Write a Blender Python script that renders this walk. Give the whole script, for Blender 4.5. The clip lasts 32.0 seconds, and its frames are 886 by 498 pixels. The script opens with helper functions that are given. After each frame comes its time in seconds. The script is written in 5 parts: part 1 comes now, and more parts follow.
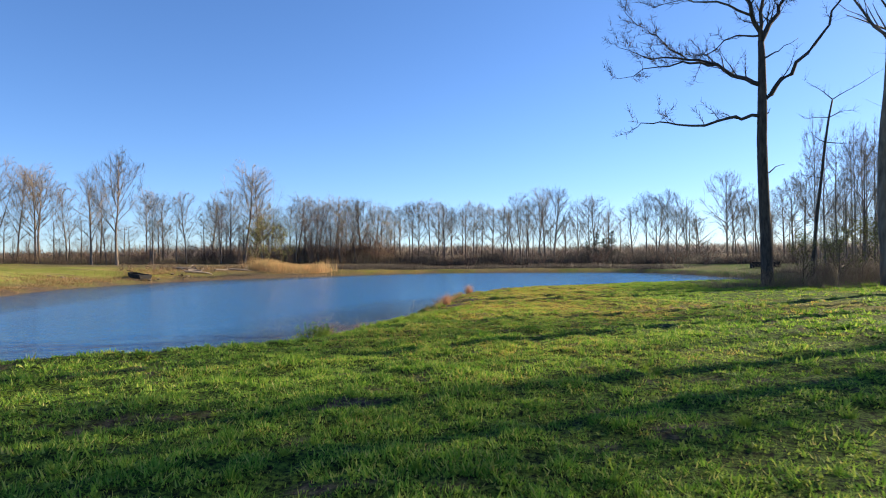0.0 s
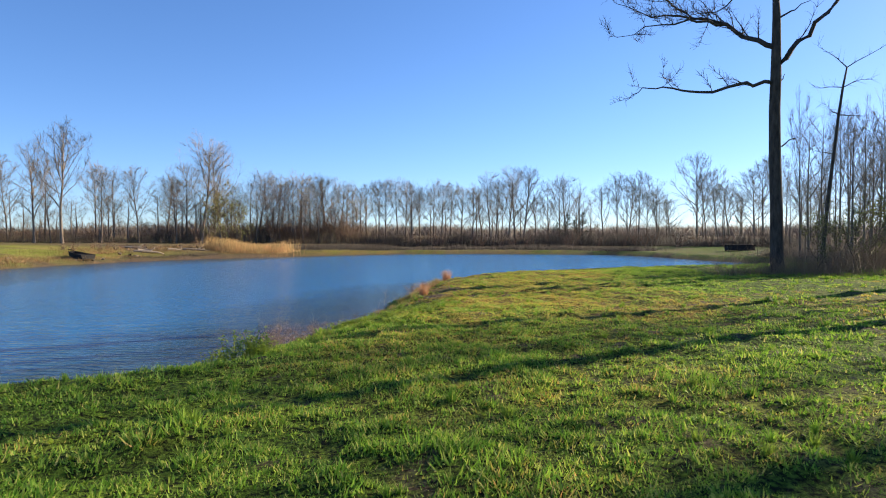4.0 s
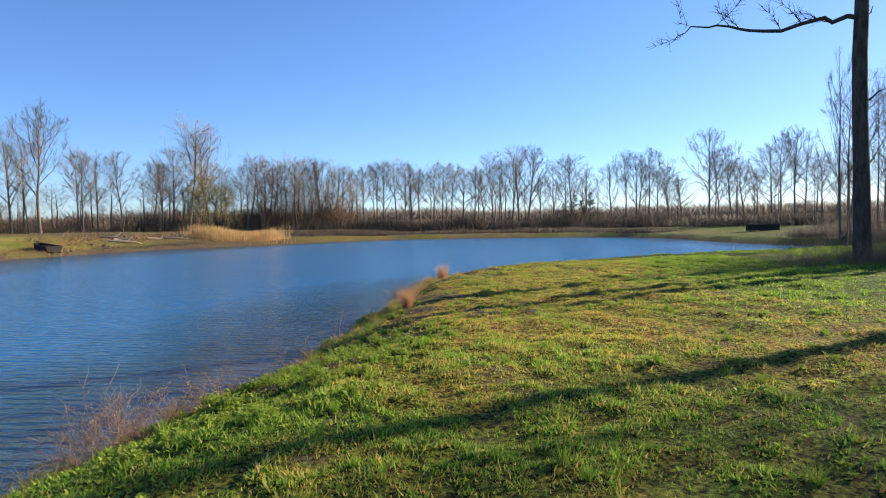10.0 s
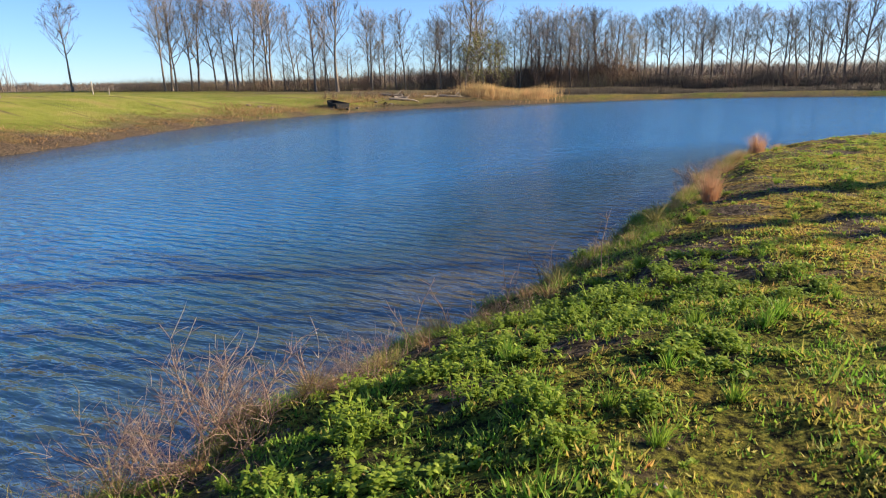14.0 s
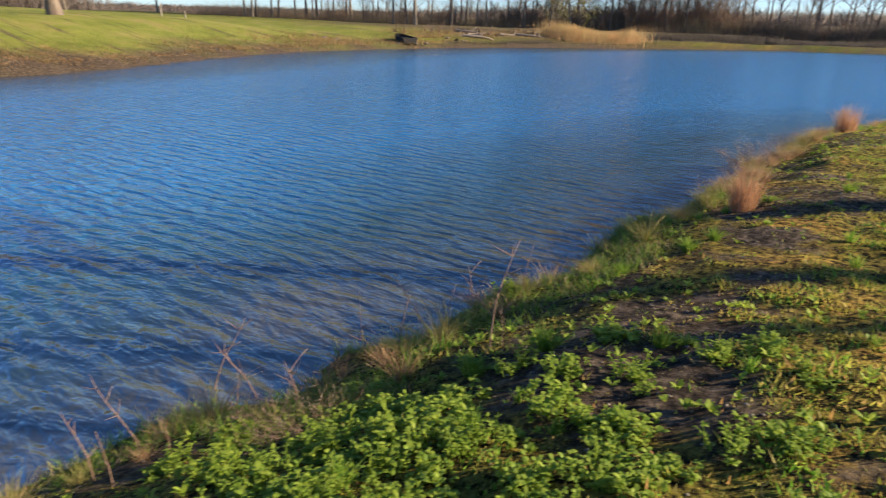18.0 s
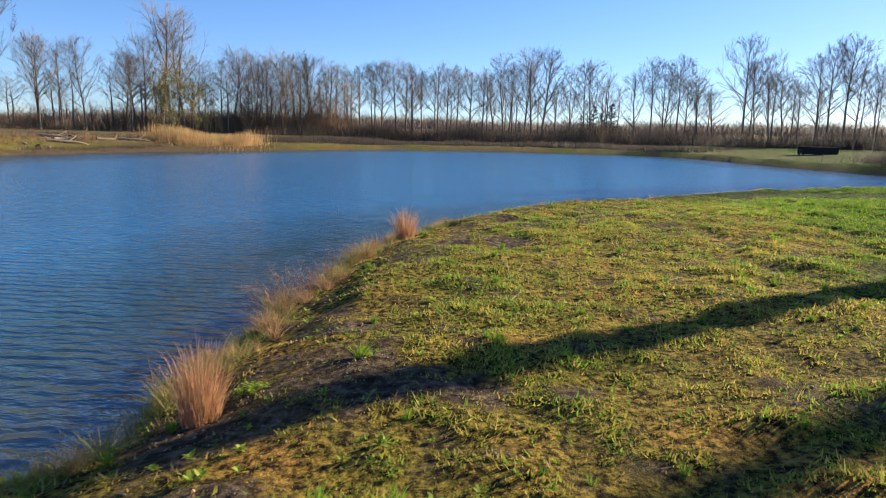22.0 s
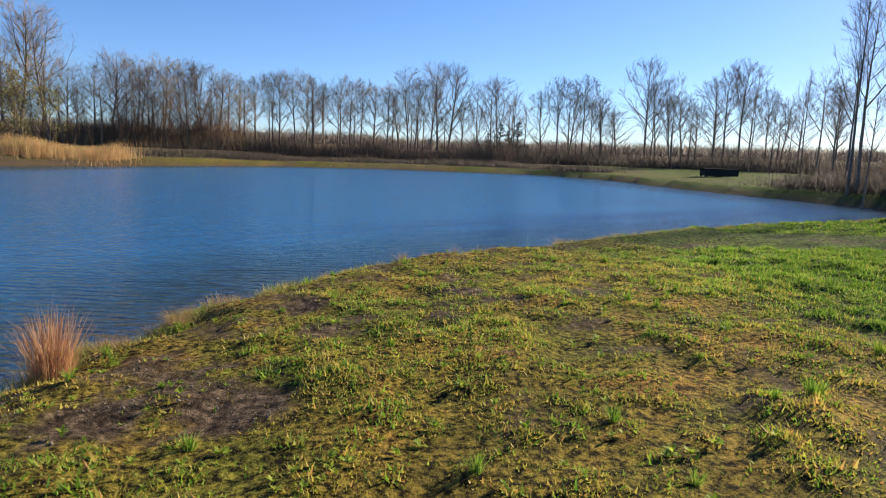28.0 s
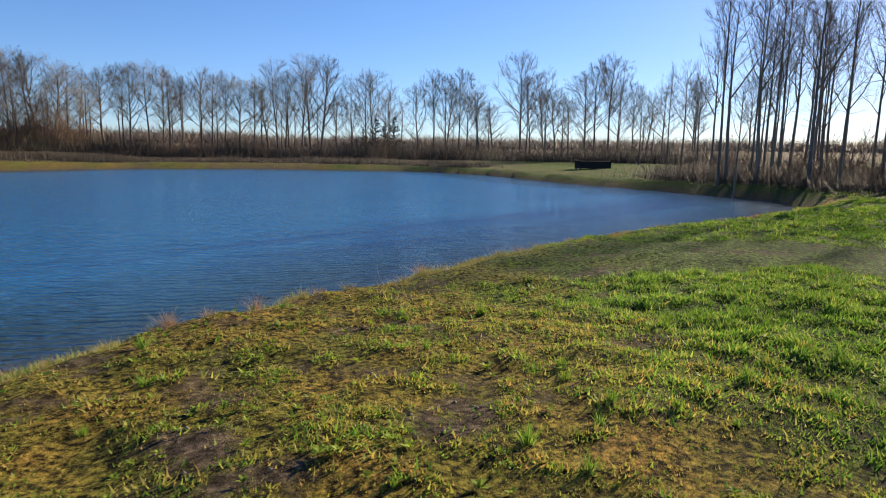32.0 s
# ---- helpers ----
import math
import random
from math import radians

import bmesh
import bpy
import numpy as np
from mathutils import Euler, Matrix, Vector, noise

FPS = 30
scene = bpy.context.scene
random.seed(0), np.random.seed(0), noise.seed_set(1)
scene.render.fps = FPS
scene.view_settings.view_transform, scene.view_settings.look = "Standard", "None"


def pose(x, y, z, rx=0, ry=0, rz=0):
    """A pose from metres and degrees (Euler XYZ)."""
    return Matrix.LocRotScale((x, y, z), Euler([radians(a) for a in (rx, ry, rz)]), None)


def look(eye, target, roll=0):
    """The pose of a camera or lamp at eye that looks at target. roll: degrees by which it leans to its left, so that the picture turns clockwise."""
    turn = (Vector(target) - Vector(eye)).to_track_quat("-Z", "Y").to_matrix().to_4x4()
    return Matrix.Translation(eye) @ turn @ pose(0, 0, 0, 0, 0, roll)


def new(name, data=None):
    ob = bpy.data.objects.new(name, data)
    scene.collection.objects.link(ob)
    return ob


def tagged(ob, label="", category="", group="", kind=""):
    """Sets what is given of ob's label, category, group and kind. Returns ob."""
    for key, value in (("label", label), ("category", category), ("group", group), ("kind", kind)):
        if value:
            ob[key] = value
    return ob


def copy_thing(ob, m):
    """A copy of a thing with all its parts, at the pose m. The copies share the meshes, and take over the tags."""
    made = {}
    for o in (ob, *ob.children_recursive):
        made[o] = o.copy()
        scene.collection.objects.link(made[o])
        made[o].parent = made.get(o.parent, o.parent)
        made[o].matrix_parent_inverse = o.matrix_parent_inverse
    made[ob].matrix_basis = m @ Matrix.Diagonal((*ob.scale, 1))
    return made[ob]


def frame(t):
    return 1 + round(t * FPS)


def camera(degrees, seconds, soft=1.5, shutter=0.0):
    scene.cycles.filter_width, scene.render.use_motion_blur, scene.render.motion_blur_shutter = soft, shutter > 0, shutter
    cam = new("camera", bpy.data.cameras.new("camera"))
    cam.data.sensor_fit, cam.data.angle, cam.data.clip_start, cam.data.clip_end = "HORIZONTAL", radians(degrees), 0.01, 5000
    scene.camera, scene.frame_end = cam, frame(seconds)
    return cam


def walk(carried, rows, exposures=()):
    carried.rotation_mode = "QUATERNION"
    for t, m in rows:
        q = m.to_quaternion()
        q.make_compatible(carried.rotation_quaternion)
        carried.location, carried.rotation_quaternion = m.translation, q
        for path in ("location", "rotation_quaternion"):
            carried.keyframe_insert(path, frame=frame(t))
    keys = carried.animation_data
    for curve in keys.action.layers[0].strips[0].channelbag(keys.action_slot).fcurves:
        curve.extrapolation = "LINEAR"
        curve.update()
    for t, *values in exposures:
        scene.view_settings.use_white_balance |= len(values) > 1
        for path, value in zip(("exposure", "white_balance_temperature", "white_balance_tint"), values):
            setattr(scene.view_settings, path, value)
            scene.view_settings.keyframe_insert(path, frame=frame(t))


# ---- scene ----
# ---- camera and walk ----
FOV = 69.75
PATH = [
    (0, 0.000, -0.000, 2.229, 8.58, 0.86, -0.52),
    (0.5, -0.192, 0.474, 2.226, 9.69, 0.69, -0.58),
    (1, -0.392, 0.931, 2.195, 11.13, 0.55, -0.73),
    (1.5, -0.543, 1.394, 2.173, 13.01, 0.03, -1.26),
    (2, -0.640, 1.834, 2.187, 13.48, -0.04, -1.24),
    (2.5, -0.718, 2.263, 2.238, 12.68, -0.36, -0.83),
    (3, -0.685, 2.689, 2.244, 10.23, -0.60, -0.32),
    (3.5, -0.715, 3.048, 2.255, 6.48, -0.76, 0.21),
    (5.5, -1.173, 4.729, 2.290, 4.81, -1.28, -0.33),
    (6, -1.172, 5.162, 2.330, 4.90, -1.27, -0.59),
    (6.5, -1.227, 5.613, 2.324, 4.94, -1.49, -0.79),
    (7, -1.210, 6.016, 2.337, 5.73, -1.56, -1.15),
    (7.5, -1.176, 6.426, 2.365, 6.89, -1.68, -1.22),
    (8, -1.216, 6.866, 2.368, 7.33, -1.86, -1.16),
    (8.5, -1.128, 7.290, 2.368, 7.31, -2.11, -1.24),
    (9, -1.084, 7.713, 2.385, 7.30, -2.29, -1.16),
    (9.5, -1.099, 8.208, 2.361, 6.18, -2.36, -0.83),
    (10, -1.099, 8.708, 2.341, 5.76, -2.44, -0.97),
    (10.5, -1.227, 9.164, 2.330, 6.50, -2.38, -1.15),
    (11, -1.326, 9.616, 2.345, 8.17, -2.82, -1.03),
    (11.5, -1.389, 10.087, 2.338, 13.13, -3.61, -1.50),
    (12, -1.566, 10.503, 2.292, 18.00, -5.05, -1.39),
    (12.5, -1.695, 10.938, 2.268, 21.49, -7.82, -1.37),
    (13, -1.814, 11.350, 2.277, 25.21, -10.72, -1.37),
    (13.5, -1.967, 11.764, 2.259, 26.68, -13.84, -0.94),
    (14, -1.996, 12.185, 2.226, 30.13, -14.44, -1.39),
    (14.5, -2.041, 12.583, 2.197, 31.69, -15.14, -0.25),
    (16.5, -1.837, 14.129, 2.239, 42.60, -18.45, -0.53),
    (17, -1.797, 14.407, 2.230, 44.43, -19.02, -0.73),
    (17.5, -1.883, 14.773, 2.192, 44.37, -19.40, -0.54),
    (18, -1.849, 15.061, 2.221, 37.27, -19.68, 1.30),
    (18.5, -1.789, 15.401, 2.249, 26.67, -18.76, 2.38),
    (19, -1.816, 15.777, 2.268, 15.07, -15.22, 2.50),
    (19.5, -1.795, 16.155, 2.242, 11.29, -11.74, 2.25),
    (20, -1.762, 16.552, 2.238, 8.30, -11.00, 2.00),
    (20.5, -1.739, 16.972, 2.246, 6.67, -10.58, 1.66),
    (21, -1.633, 17.371, 2.216, 6.59, -10.43, 1.05),
    (21.5, -1.563, 17.747, 2.195, 6.51, -10.42, 1.03),
    (22, -1.450, 18.165, 2.207, 6.18, -10.38, 1.03),
    (22.5, -1.273, 18.583, 2.191, 5.07, -10.56, 0.96),
    (23, -1.201, 19.010, 2.187, 2.61, -10.42, 1.52),
    (23.5, -1.052, 19.405, 2.177, 0.39, -10.18, 2.07),
    (24, -0.917, 19.817, 2.191, -0.79, -10.05, 2.09),
    (24.5, -0.873, 20.262, 2.168, -1.54, -9.73, 2.18),
    (25, -0.783, 20.717, 2.151, -1.67, -9.09, 2.09),
    (25.5, -0.746, 21.160, 2.122, -1.69, -8.99, 2.05),
    (26, -0.689, 21.589, 2.148, -1.86, -8.85, 1.88),
    (26.5, -0.606, 22.024, 2.148, -1.79, -8.66, 1.68),
    (28.5, -0.385, 23.345, 2.297, -1.67, -8.77, 1.96),
    (29, -0.298, 23.810, 2.279, -1.74, -8.74, 1.83),
    (29.5, -0.238, 24.299, 2.251, -1.93, -8.70, 1.82),
    (30, -0.167, 24.732, 2.279, -2.19, -8.60, 1.57),
    (30.5, -0.018, 25.148, 2.287, -2.62, -8.37, 0.86),
    (31, 0.097, 25.563, 2.278, -6.04, -8.54, 0.97),
    (31.5, 0.328, 25.922, 2.269, -10.62, -8.62, 0.93),
    (32, 0.529, 26.261, 2.287, -12.17, -8.83, 0.90),
]

cam = camera(FOV, 32.0, soft=1.05, shutter=0.25)
walk(cam, [(t, pose(x, y, z, 90 + pitch, 0, yaw) @ pose(0, 0, 0, 0, 0, roll))
           for t, x, y, z, yaw, pitch, roll in PATH],
     [(0, 1.35), (12, 1.35), (22, 1.25), (27, 1.15), (32, 0.95)])

# ---- sky and sun ----
SUN_AZIMUTH = radians(34.5)      # from +x towards +y: ahead and to the right of the walker
SUN_HEIGHT = radians(21.5)
world = bpy.data.worlds.new("spring_sky")
world.use_nodes = True
scene.world = world
wn = world.node_tree
sky = wn.nodes.new("ShaderNodeTexSky")
sky.sky_type = "NISHITA"
sky.sun_disc = False
sky.sun_elevation = SUN_HEIGHT
sky.sun_rotation = math.pi / 2 - SUN_AZIMUTH
sky.air_density, sky.dust_density, sky.ozone_density = 0.75, 0.35, 2.9
sky.altitude = 800
deeper = wn.nodes.new("ShaderNodeHueSaturation")
deeper.inputs["Saturation"].default_value = 1.1
wn.links.new(sky.outputs["Color"], deeper.inputs["Color"])
clear = wn.nodes.new("ShaderNodeMix")
clear.data_type, clear.blend_type = "RGBA", "MULTIPLY"
clear.inputs[0].default_value = 1.0
clear.inputs[7].default_value = (0.93, 0.965, 1.08, 1.0)
wn.links.new(deeper.outputs["Color"], clear.inputs[6])
grey = wn.nodes.new("ShaderNodeRGBToBW")
wn.links.new(clear.outputs[2], grey.inputs["Color"])
thin = wn.nodes.new("ShaderNodeMath")            # a clear dry horizon: bright, but no glare
thin.operation = "MULTIPLY_ADD"
thin.inputs[1].default_value, thin.inputs[2].default_value = 1 / 15, 1.0
wn.links.new(grey.outputs["Val"], thin.inputs[0])
haze = wn.nodes.new("ShaderNodeVectorMath")
haze.operation = "DIVIDE"
wn.links.new(clear.outputs[2], haze.inputs[0])
wn.links.new(thin.outputs[0], haze.inputs[1])
wn.links.new(haze.outputs[0], wn.nodes["Background"].inputs["Color"])
wn.nodes["Background"].inputs["Strength"].default_value = 0.094

sun = new("sun", bpy.data.lights.new("sun", "SUN"))
sun.data.energy, sun.data.angle, sun.data.color = 5.0, radians(0.6), (1.0, 0.84, 0.61)
sun_way = Vector((math.cos(SUN_HEIGHT) * math.cos(SUN_AZIMUTH), math.cos(SUN_HEIGHT) * math.sin(SUN_AZIMUTH), math.sin(SUN_HEIGHT)))
sun.matrix_world = look(sun_way * 100, (0, 0, 0))


# ---- materials ----
def material(name, rough=0.8, spec=0.3):
    m = bpy.data.materials.new(name)
    m.use_nodes = True
    b = m.node_tree.nodes["Principled BSDF"]
    b.inputs["Roughness"].default_value = rough
    b.inputs["Specular IOR Level"].default_value = spec
    return m, m.node_tree, b


def node(tree, kind, **settings):
    n = tree.nodes.new(kind)
    for key, value in settings.items():
        n.inputs[key].default_value = value
    return n


def noise_tex(tree, scale, detail=4.0, rough=0.55, stretch=None):
    """Noise in object space, at a scale in repeats a metre."""
    co = tree.nodes.new("ShaderNodeTexCoord")
    n = node(tree, "ShaderNodeTexNoise", Scale=scale, Detail=detail, Roughness=rough)
    if stretch:
        mp = tree.nodes.new("ShaderNodeMapping")
        mp.inputs["Scale"].default_value = stretch
        tree.links.new(co.outputs["Object"], mp.inputs["Vector"])
        tree.links.new(mp.outputs["Vector"], n.inputs["Vector"])
    else:
        tree.links.new(co.outputs["Object"], n.inputs["Vector"])
    return n.outputs["Fac"]


def ramp(tree, fac, *stops):
    r = tree.nodes.new("ShaderNodeValToRGB")
    while len(r.color_ramp.elements) < len(stops):
        r.color_ramp.elements.new(0.5)
    for e, (at, colour) in zip(r.color_ramp.elements, stops):
        e.position, e.color = at, (*colour, 1.0)
    tree.links.new(fac, r.inputs["Fac"])
    return r.outputs["Color"]


def mixed(tree, fac, a, b, blend="MIX"):
    m = tree.nodes.new("ShaderNodeMix")
    m.data_type, m.blend_type = "RGBA", blend
    for sock, value in ((0, fac), (6, a), (7, b)):
        if isinstance(value, (int, float)):
            m.inputs[sock].default_value = value
        elif isinstance(value, tuple):
            m.inputs[sock].default_value = (*value, 1.0)
        else:
            tree.links.new(value, m.inputs[sock])
    return m.outputs[2]


def bumped(tree, bsdf, height, strength=0.4, distance=0.02):
    b = node(tree, "ShaderNodeBump", Strength=strength, Distance=distance)
    tree.links.new(height, b.inputs["Height"])
    tree.links.new(b.outputs["Normal"], bsdf.inputs["Normal"])


def island_random(tree):
    return tree.nodes.new("ShaderNodeNewGeometry").outputs["Random Per Island"]


def object_random(tree):
    return tree.nodes.new("ShaderNodeObjectInfo").outputs["Random"]


def attribute(tree, name):
    a = tree.nodes.new("ShaderNodeAttribute")
    a.attribute_name = name
    return a.outputs["Fac"]


def make_ground():
    m, t, b = material("grassy_ground", 0.95, 0.1)
    lush = ramp(t, noise_tex(t, 1.1, 6), (0.3, (0.055, 0.11, 0.014)), (0.5, (0.085, 0.155, 0.02)), (0.7, (0.12, 0.18, 0.028)))
    moss = ramp(t, noise_tex(t, 1.7, 6), (0.3, (0.13, 0.115, 0.028)), (0.5, (0.25, 0.2, 0.042)), (0.7, (0.36, 0.21, 0.058)))
    turf = mixed(t, attribute(t, "dry"), lush, moss)
    # fine mottle; its dark stop puts shade between the tufts into the colour
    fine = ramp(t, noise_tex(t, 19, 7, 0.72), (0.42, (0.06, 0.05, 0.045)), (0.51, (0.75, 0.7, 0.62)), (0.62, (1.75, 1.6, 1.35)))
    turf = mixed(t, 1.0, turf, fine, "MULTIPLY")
    soil = ramp(t, noise_tex(t, 14, 7, 0.65), (0.36, (0.02, 0.013, 0.009)), (0.5, (0.085, 0.06, 0.04)), (0.66, (0.24, 0.175, 0.12)))
    far = ramp(t, noise_tex(t, 0.35, 8, 0.65), (0.3, (0.13, 0.155, 0.022)), (0.5, (0.21, 0.22, 0.04)), (0.68, (0.29, 0.235, 0.075)))
    field = ramp(t, noise_tex(t, 0.03, 5), (0.35, (0.11, 0.08, 0.045)), (0.65, (0.17, 0.13, 0.07)))
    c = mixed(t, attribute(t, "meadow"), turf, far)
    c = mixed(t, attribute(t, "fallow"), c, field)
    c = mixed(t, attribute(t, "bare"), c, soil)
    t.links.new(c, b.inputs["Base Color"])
    bumped(t, b, noise_tex(t, 22, 6, 0.7), 1.0, 0.07)
    return m


def make_water():
    m, t, b = material("pond_water", 0.13, 1.0)
    b.inputs["IOR"].default_value = 2.0
    b.inputs["Specular Tint"].default_value = (0.86, 0.95, 1.0, 1.0)
    # bed brown inshore; the far blue is sky reflection put into the base colour
    bed_to_sky = ramp(t, attribute(t, "depth"), (0.0, (0.075, 0.066, 0.045)), (0.25, (0.028, 0.042, 0.038)), (0.5, (0.012, 0.048, 0.064)), (1.0, (0.016, 0.15, 0.34)))
    t.links.new(bed_to_sky, b.inputs["Base Color"])
    co = t.nodes.new("ShaderNodeTexCoord")
    total = None
    for scale, turn, amount in ((0.8, 12, 0.2), (2.4, 8, 0.5), (5.2, -4, 0.6)):
        mp = t.nodes.new("ShaderNodeMapping")
        mp.vector_type = "TEXTURE"
        mp.inputs["Rotation"].default_value = (0, 0, radians(turn))
        mp.inputs["Scale"].default_value = (1.0, 1 / 2.8, 1.0)
        n = node(t, "ShaderNodeTexNoise", Scale=scale, Detail=2.0, Roughness=0.5, Distortion=0.6)
        mul = t.nodes.new("ShaderNodeMath")
        mul.operation = "MULTIPLY"
        mul.inputs[1].default_value = amount / scale
        t.links.new(co.outputs["Object"], mp.inputs["Vector"])
        t.links.new(mp.outputs["Vector"], n.inputs["Vector"])
        t.links.new(n.outputs["Fac"], mul.inputs[0])
        if total:
            add = t.nodes.new("ShaderNodeMath")
            t.links.new(total, add.inputs[0])
            t.links.new(mul.outputs[0], add.inputs[1])
            total = add.outputs[0]
        else:
            total = mul.outputs[0]
    mp = t.nodes.new("ShaderNodeMapping")
    mp.vector_type = "TEXTURE"
    mp.inputs["Rotation"].default_value = (0, 0, radians(2))
    wave = node(t, "ShaderNodeTexWave", Scale=1.3, Distortion=6.0, Detail=2.0)
    wave.inputs["Detail Scale"].default_value = 1.1
    wave.bands_direction = "Y"
    t.links.new(co.outputs["Object"], mp.inputs["Vector"])
    t.links.new(mp.outputs["Vector"], wave.inputs["Vector"])
    crest = node(t, "ShaderNodeMath")
    crest.operation = "MULTIPLY_ADD"
    crest.inputs[1].default_value = 0.08
    t.links.new(wave.outputs["Fac"], crest.inputs[0])
    t.links.new(total, crest.inputs[2])
    bumped(t, b, crest.outputs[0], 1.0, 0.25)
    return m


def make_bark(name, dark, light, scale=6.0):
    m, t, b = material(name, 0.9, 0.15)
    c = ramp(t, noise_tex(t, scale, 6, 0.6, (1, 1, 0.25)), (0.3, dark), (0.7, light))
    tint = ramp(t, object_random(t), (0.0, (0.8, 0.8, 0.85)), (1.0, (1.2, 1.12, 1.0)))
    t.links.new(mixed(t, 1.0, c, tint, "MULTIPLY"), b.inputs["Base Color"])
    bumped(t, b, noise_tex(t, scale * 2.5, 6, 0.6, (1, 1, 0.2)), 0.8, 0.03)
    return m


def make_leaf(name, *stops, trans=0.35):
    """Thin growing or dry matter: its colour differs from blade to blade, and light comes through."""
    m, t, b = material(name, 0.6, 0.25)
    c = ramp(t, island_random(t), *stops)
    c = mixed(t, 0.5, c, ramp(t, noise_tex(t, 0.7, 4), (0.35, (0.6, 0.72, 0.55)), (0.65, (1.35, 1.2, 1.1))), "MULTIPLY")
    t.links.new(c, b.inputs["Base Color"])
    tr = t.nodes.new("ShaderNodeBsdfTranslucent")
    t.links.new(c, tr.inputs["Color"])
    mix = node(t, "ShaderNodeMixShader", Fac=trans)
    out = t.nodes["Material Output"]
    t.links.new(b.outputs[0], mix.inputs[1])
    t.links.new(tr.outputs[0], mix.inputs[2])
    t.links.new(mix.outputs[0], out.inputs["Surface"])
    return m


GROUND = make_ground()
WATER = make_water()
BARK = make_bark("grey_bark", (0.11, 0.09, 0.075), (0.28, 0.235, 0.19))
BARK_DARK = make_bark("dark_bark", (0.09, 0.075, 0.062), (0.25, 0.21, 0.17))
TWIG = make_bark("twig_bark", (0.09, 0.07, 0.055), (0.2, 0.155, 0.115))
GRASS = make_leaf("grass_blade", (0.0, (0.08, 0.19, 0.02)), (0.4, (0.17, 0.32, 0.036)), (0.72, (0.28, 0.42, 0.055)), (0.9, (0.4, 0.44, 0.09)), (1.0, (0.5, 0.45, 0.15)), trans=0.48)
WEED = make_leaf("weed_leaf", (0.0, (0.18, 0.28, 0.03)), (1.0, (0.42, 0.5, 0.075)), trans=0.5)
RED_DRY = make_leaf("reddish_dry_grass", (0.0, (0.4, 0.18, 0.1)), (0.5, (0.56, 0.3, 0.17)), (1.0, (0.66, 0.43, 0.26)), trans=0.4)
DRY = make_leaf("dry_grass", (0.0, (0.28, 0.15, 0.08)), (0.5, (0.44, 0.27, 0.15)), (1.0, (0.55, 0.39, 0.23)), trans=0.4)
REED = make_leaf("reed_blade", (0.0, (0.42, 0.26, 0.11)), (0.5, (0.62, 0.41, 0.2)), (1.0, (0.74, 0.56, 0.29)))
BUD = make_leaf("young_leaf", (0.0, (0.16, 0.17, 0.05)), (1.0, (0.3, 0.27, 0.1)))
CONIFER_NEEDLE = make_leaf("conifer_needle", (0.0, (0.025, 0.045, 0.02)), (1.0, (0.06, 0.075, 0.035)), trans=0.1)
# brush darkened below its own colour: the backlit shade is put into it
BRUSH_SHADED = make_leaf("shaded_brush_twig", (0.0, (0.028, 0.021, 0.019)), (0.6, (0.05, 0.038, 0.032)), (1.0, (0.075, 0.06, 0.042)), trans=0.05)
BRUSH = make_leaf("brush_twig", (0.0, (0.16, 0.11, 0.08)), (0.6, (0.28, 0.195, 0.13)), (1.0, (0.27, 0.24, 0.12)), trans=0.3)


# ---- mesh helpers ----
def mesh_object(name, verts, faces, mat, parent=None, smooth=False):
    me = bpy.data.meshes.new(name)
    me.from_pydata(verts if isinstance(verts, list) else verts.tolist(), [], faces if isinstance(faces, list) else faces.tolist())
    me.materials.append(mat)
    if smooth:
        me.polygons.foreach_set("use_smooth", [True] * len(me.polygons))
    ob = new(name, me)
    ob.parent = parent
    return ob


def part(name, bm, mat, parent, label=""):
    me = bpy.data.meshes.new(name)
    bm.to_mesh(me)
    bm.free()
    me.materials.append(mat)
    ob = new(name, me)
    ob.parent = parent
    return tagged(ob, label)


class Tubes:
    """Gathers tapered round limbs into one mesh."""

    def __init__(self):
        self.v, self.f = [], []

    def add(self, pts, radii, sides):
        base, n = len(self.v), len(pts)
        for i, p in enumerate(pts):
            a = pts[max(i - 1, 0)]
            b = pts[min(i + 1, n - 1)]
            d = (b - a).normalized()
            u = d.orthogonal().normalized() if abs(d.z) < 0.9 else d.cross(Vector((1, 0, 0))).normalized()
            w = d.cross(u)
            for k in range(sides):
                an = 2 * math.pi * k / sides
                self.v.append(tuple(p + (u * math.cos(an) + w * math.sin(an)) * radii[i]))
        for i in range(n - 1):
            for k in range(sides):
                k2 = (k + 1) % sides
                self.f.append((base + i * sides + k, base + i * sides + k2, base + (i + 1) * sides + k2, base + (i + 1) * sides + k))
        self.f.append(tuple(base + (n - 1) * sides + k for k in range(sides)))

    def make(self, name, mat, parent, label=""):
        return tagged(mesh_object(name, self.v, self.f, mat, parent, True), label)


def bough(rng, start, way, length, steps, lift=0.0, wild=0.12):
    """A wandering line of points from start along way, drawn upwards by lift."""
    pts, d, p = [start], way.normalized(), start
    for _ in range(steps):
        d = (d + Vector((rng.gauss(0, wild), rng.gauss(0, wild), rng.gauss(0, wild) + lift))).normalized()
        p = p + d * (length / steps)
        pts.append(p)
    return pts


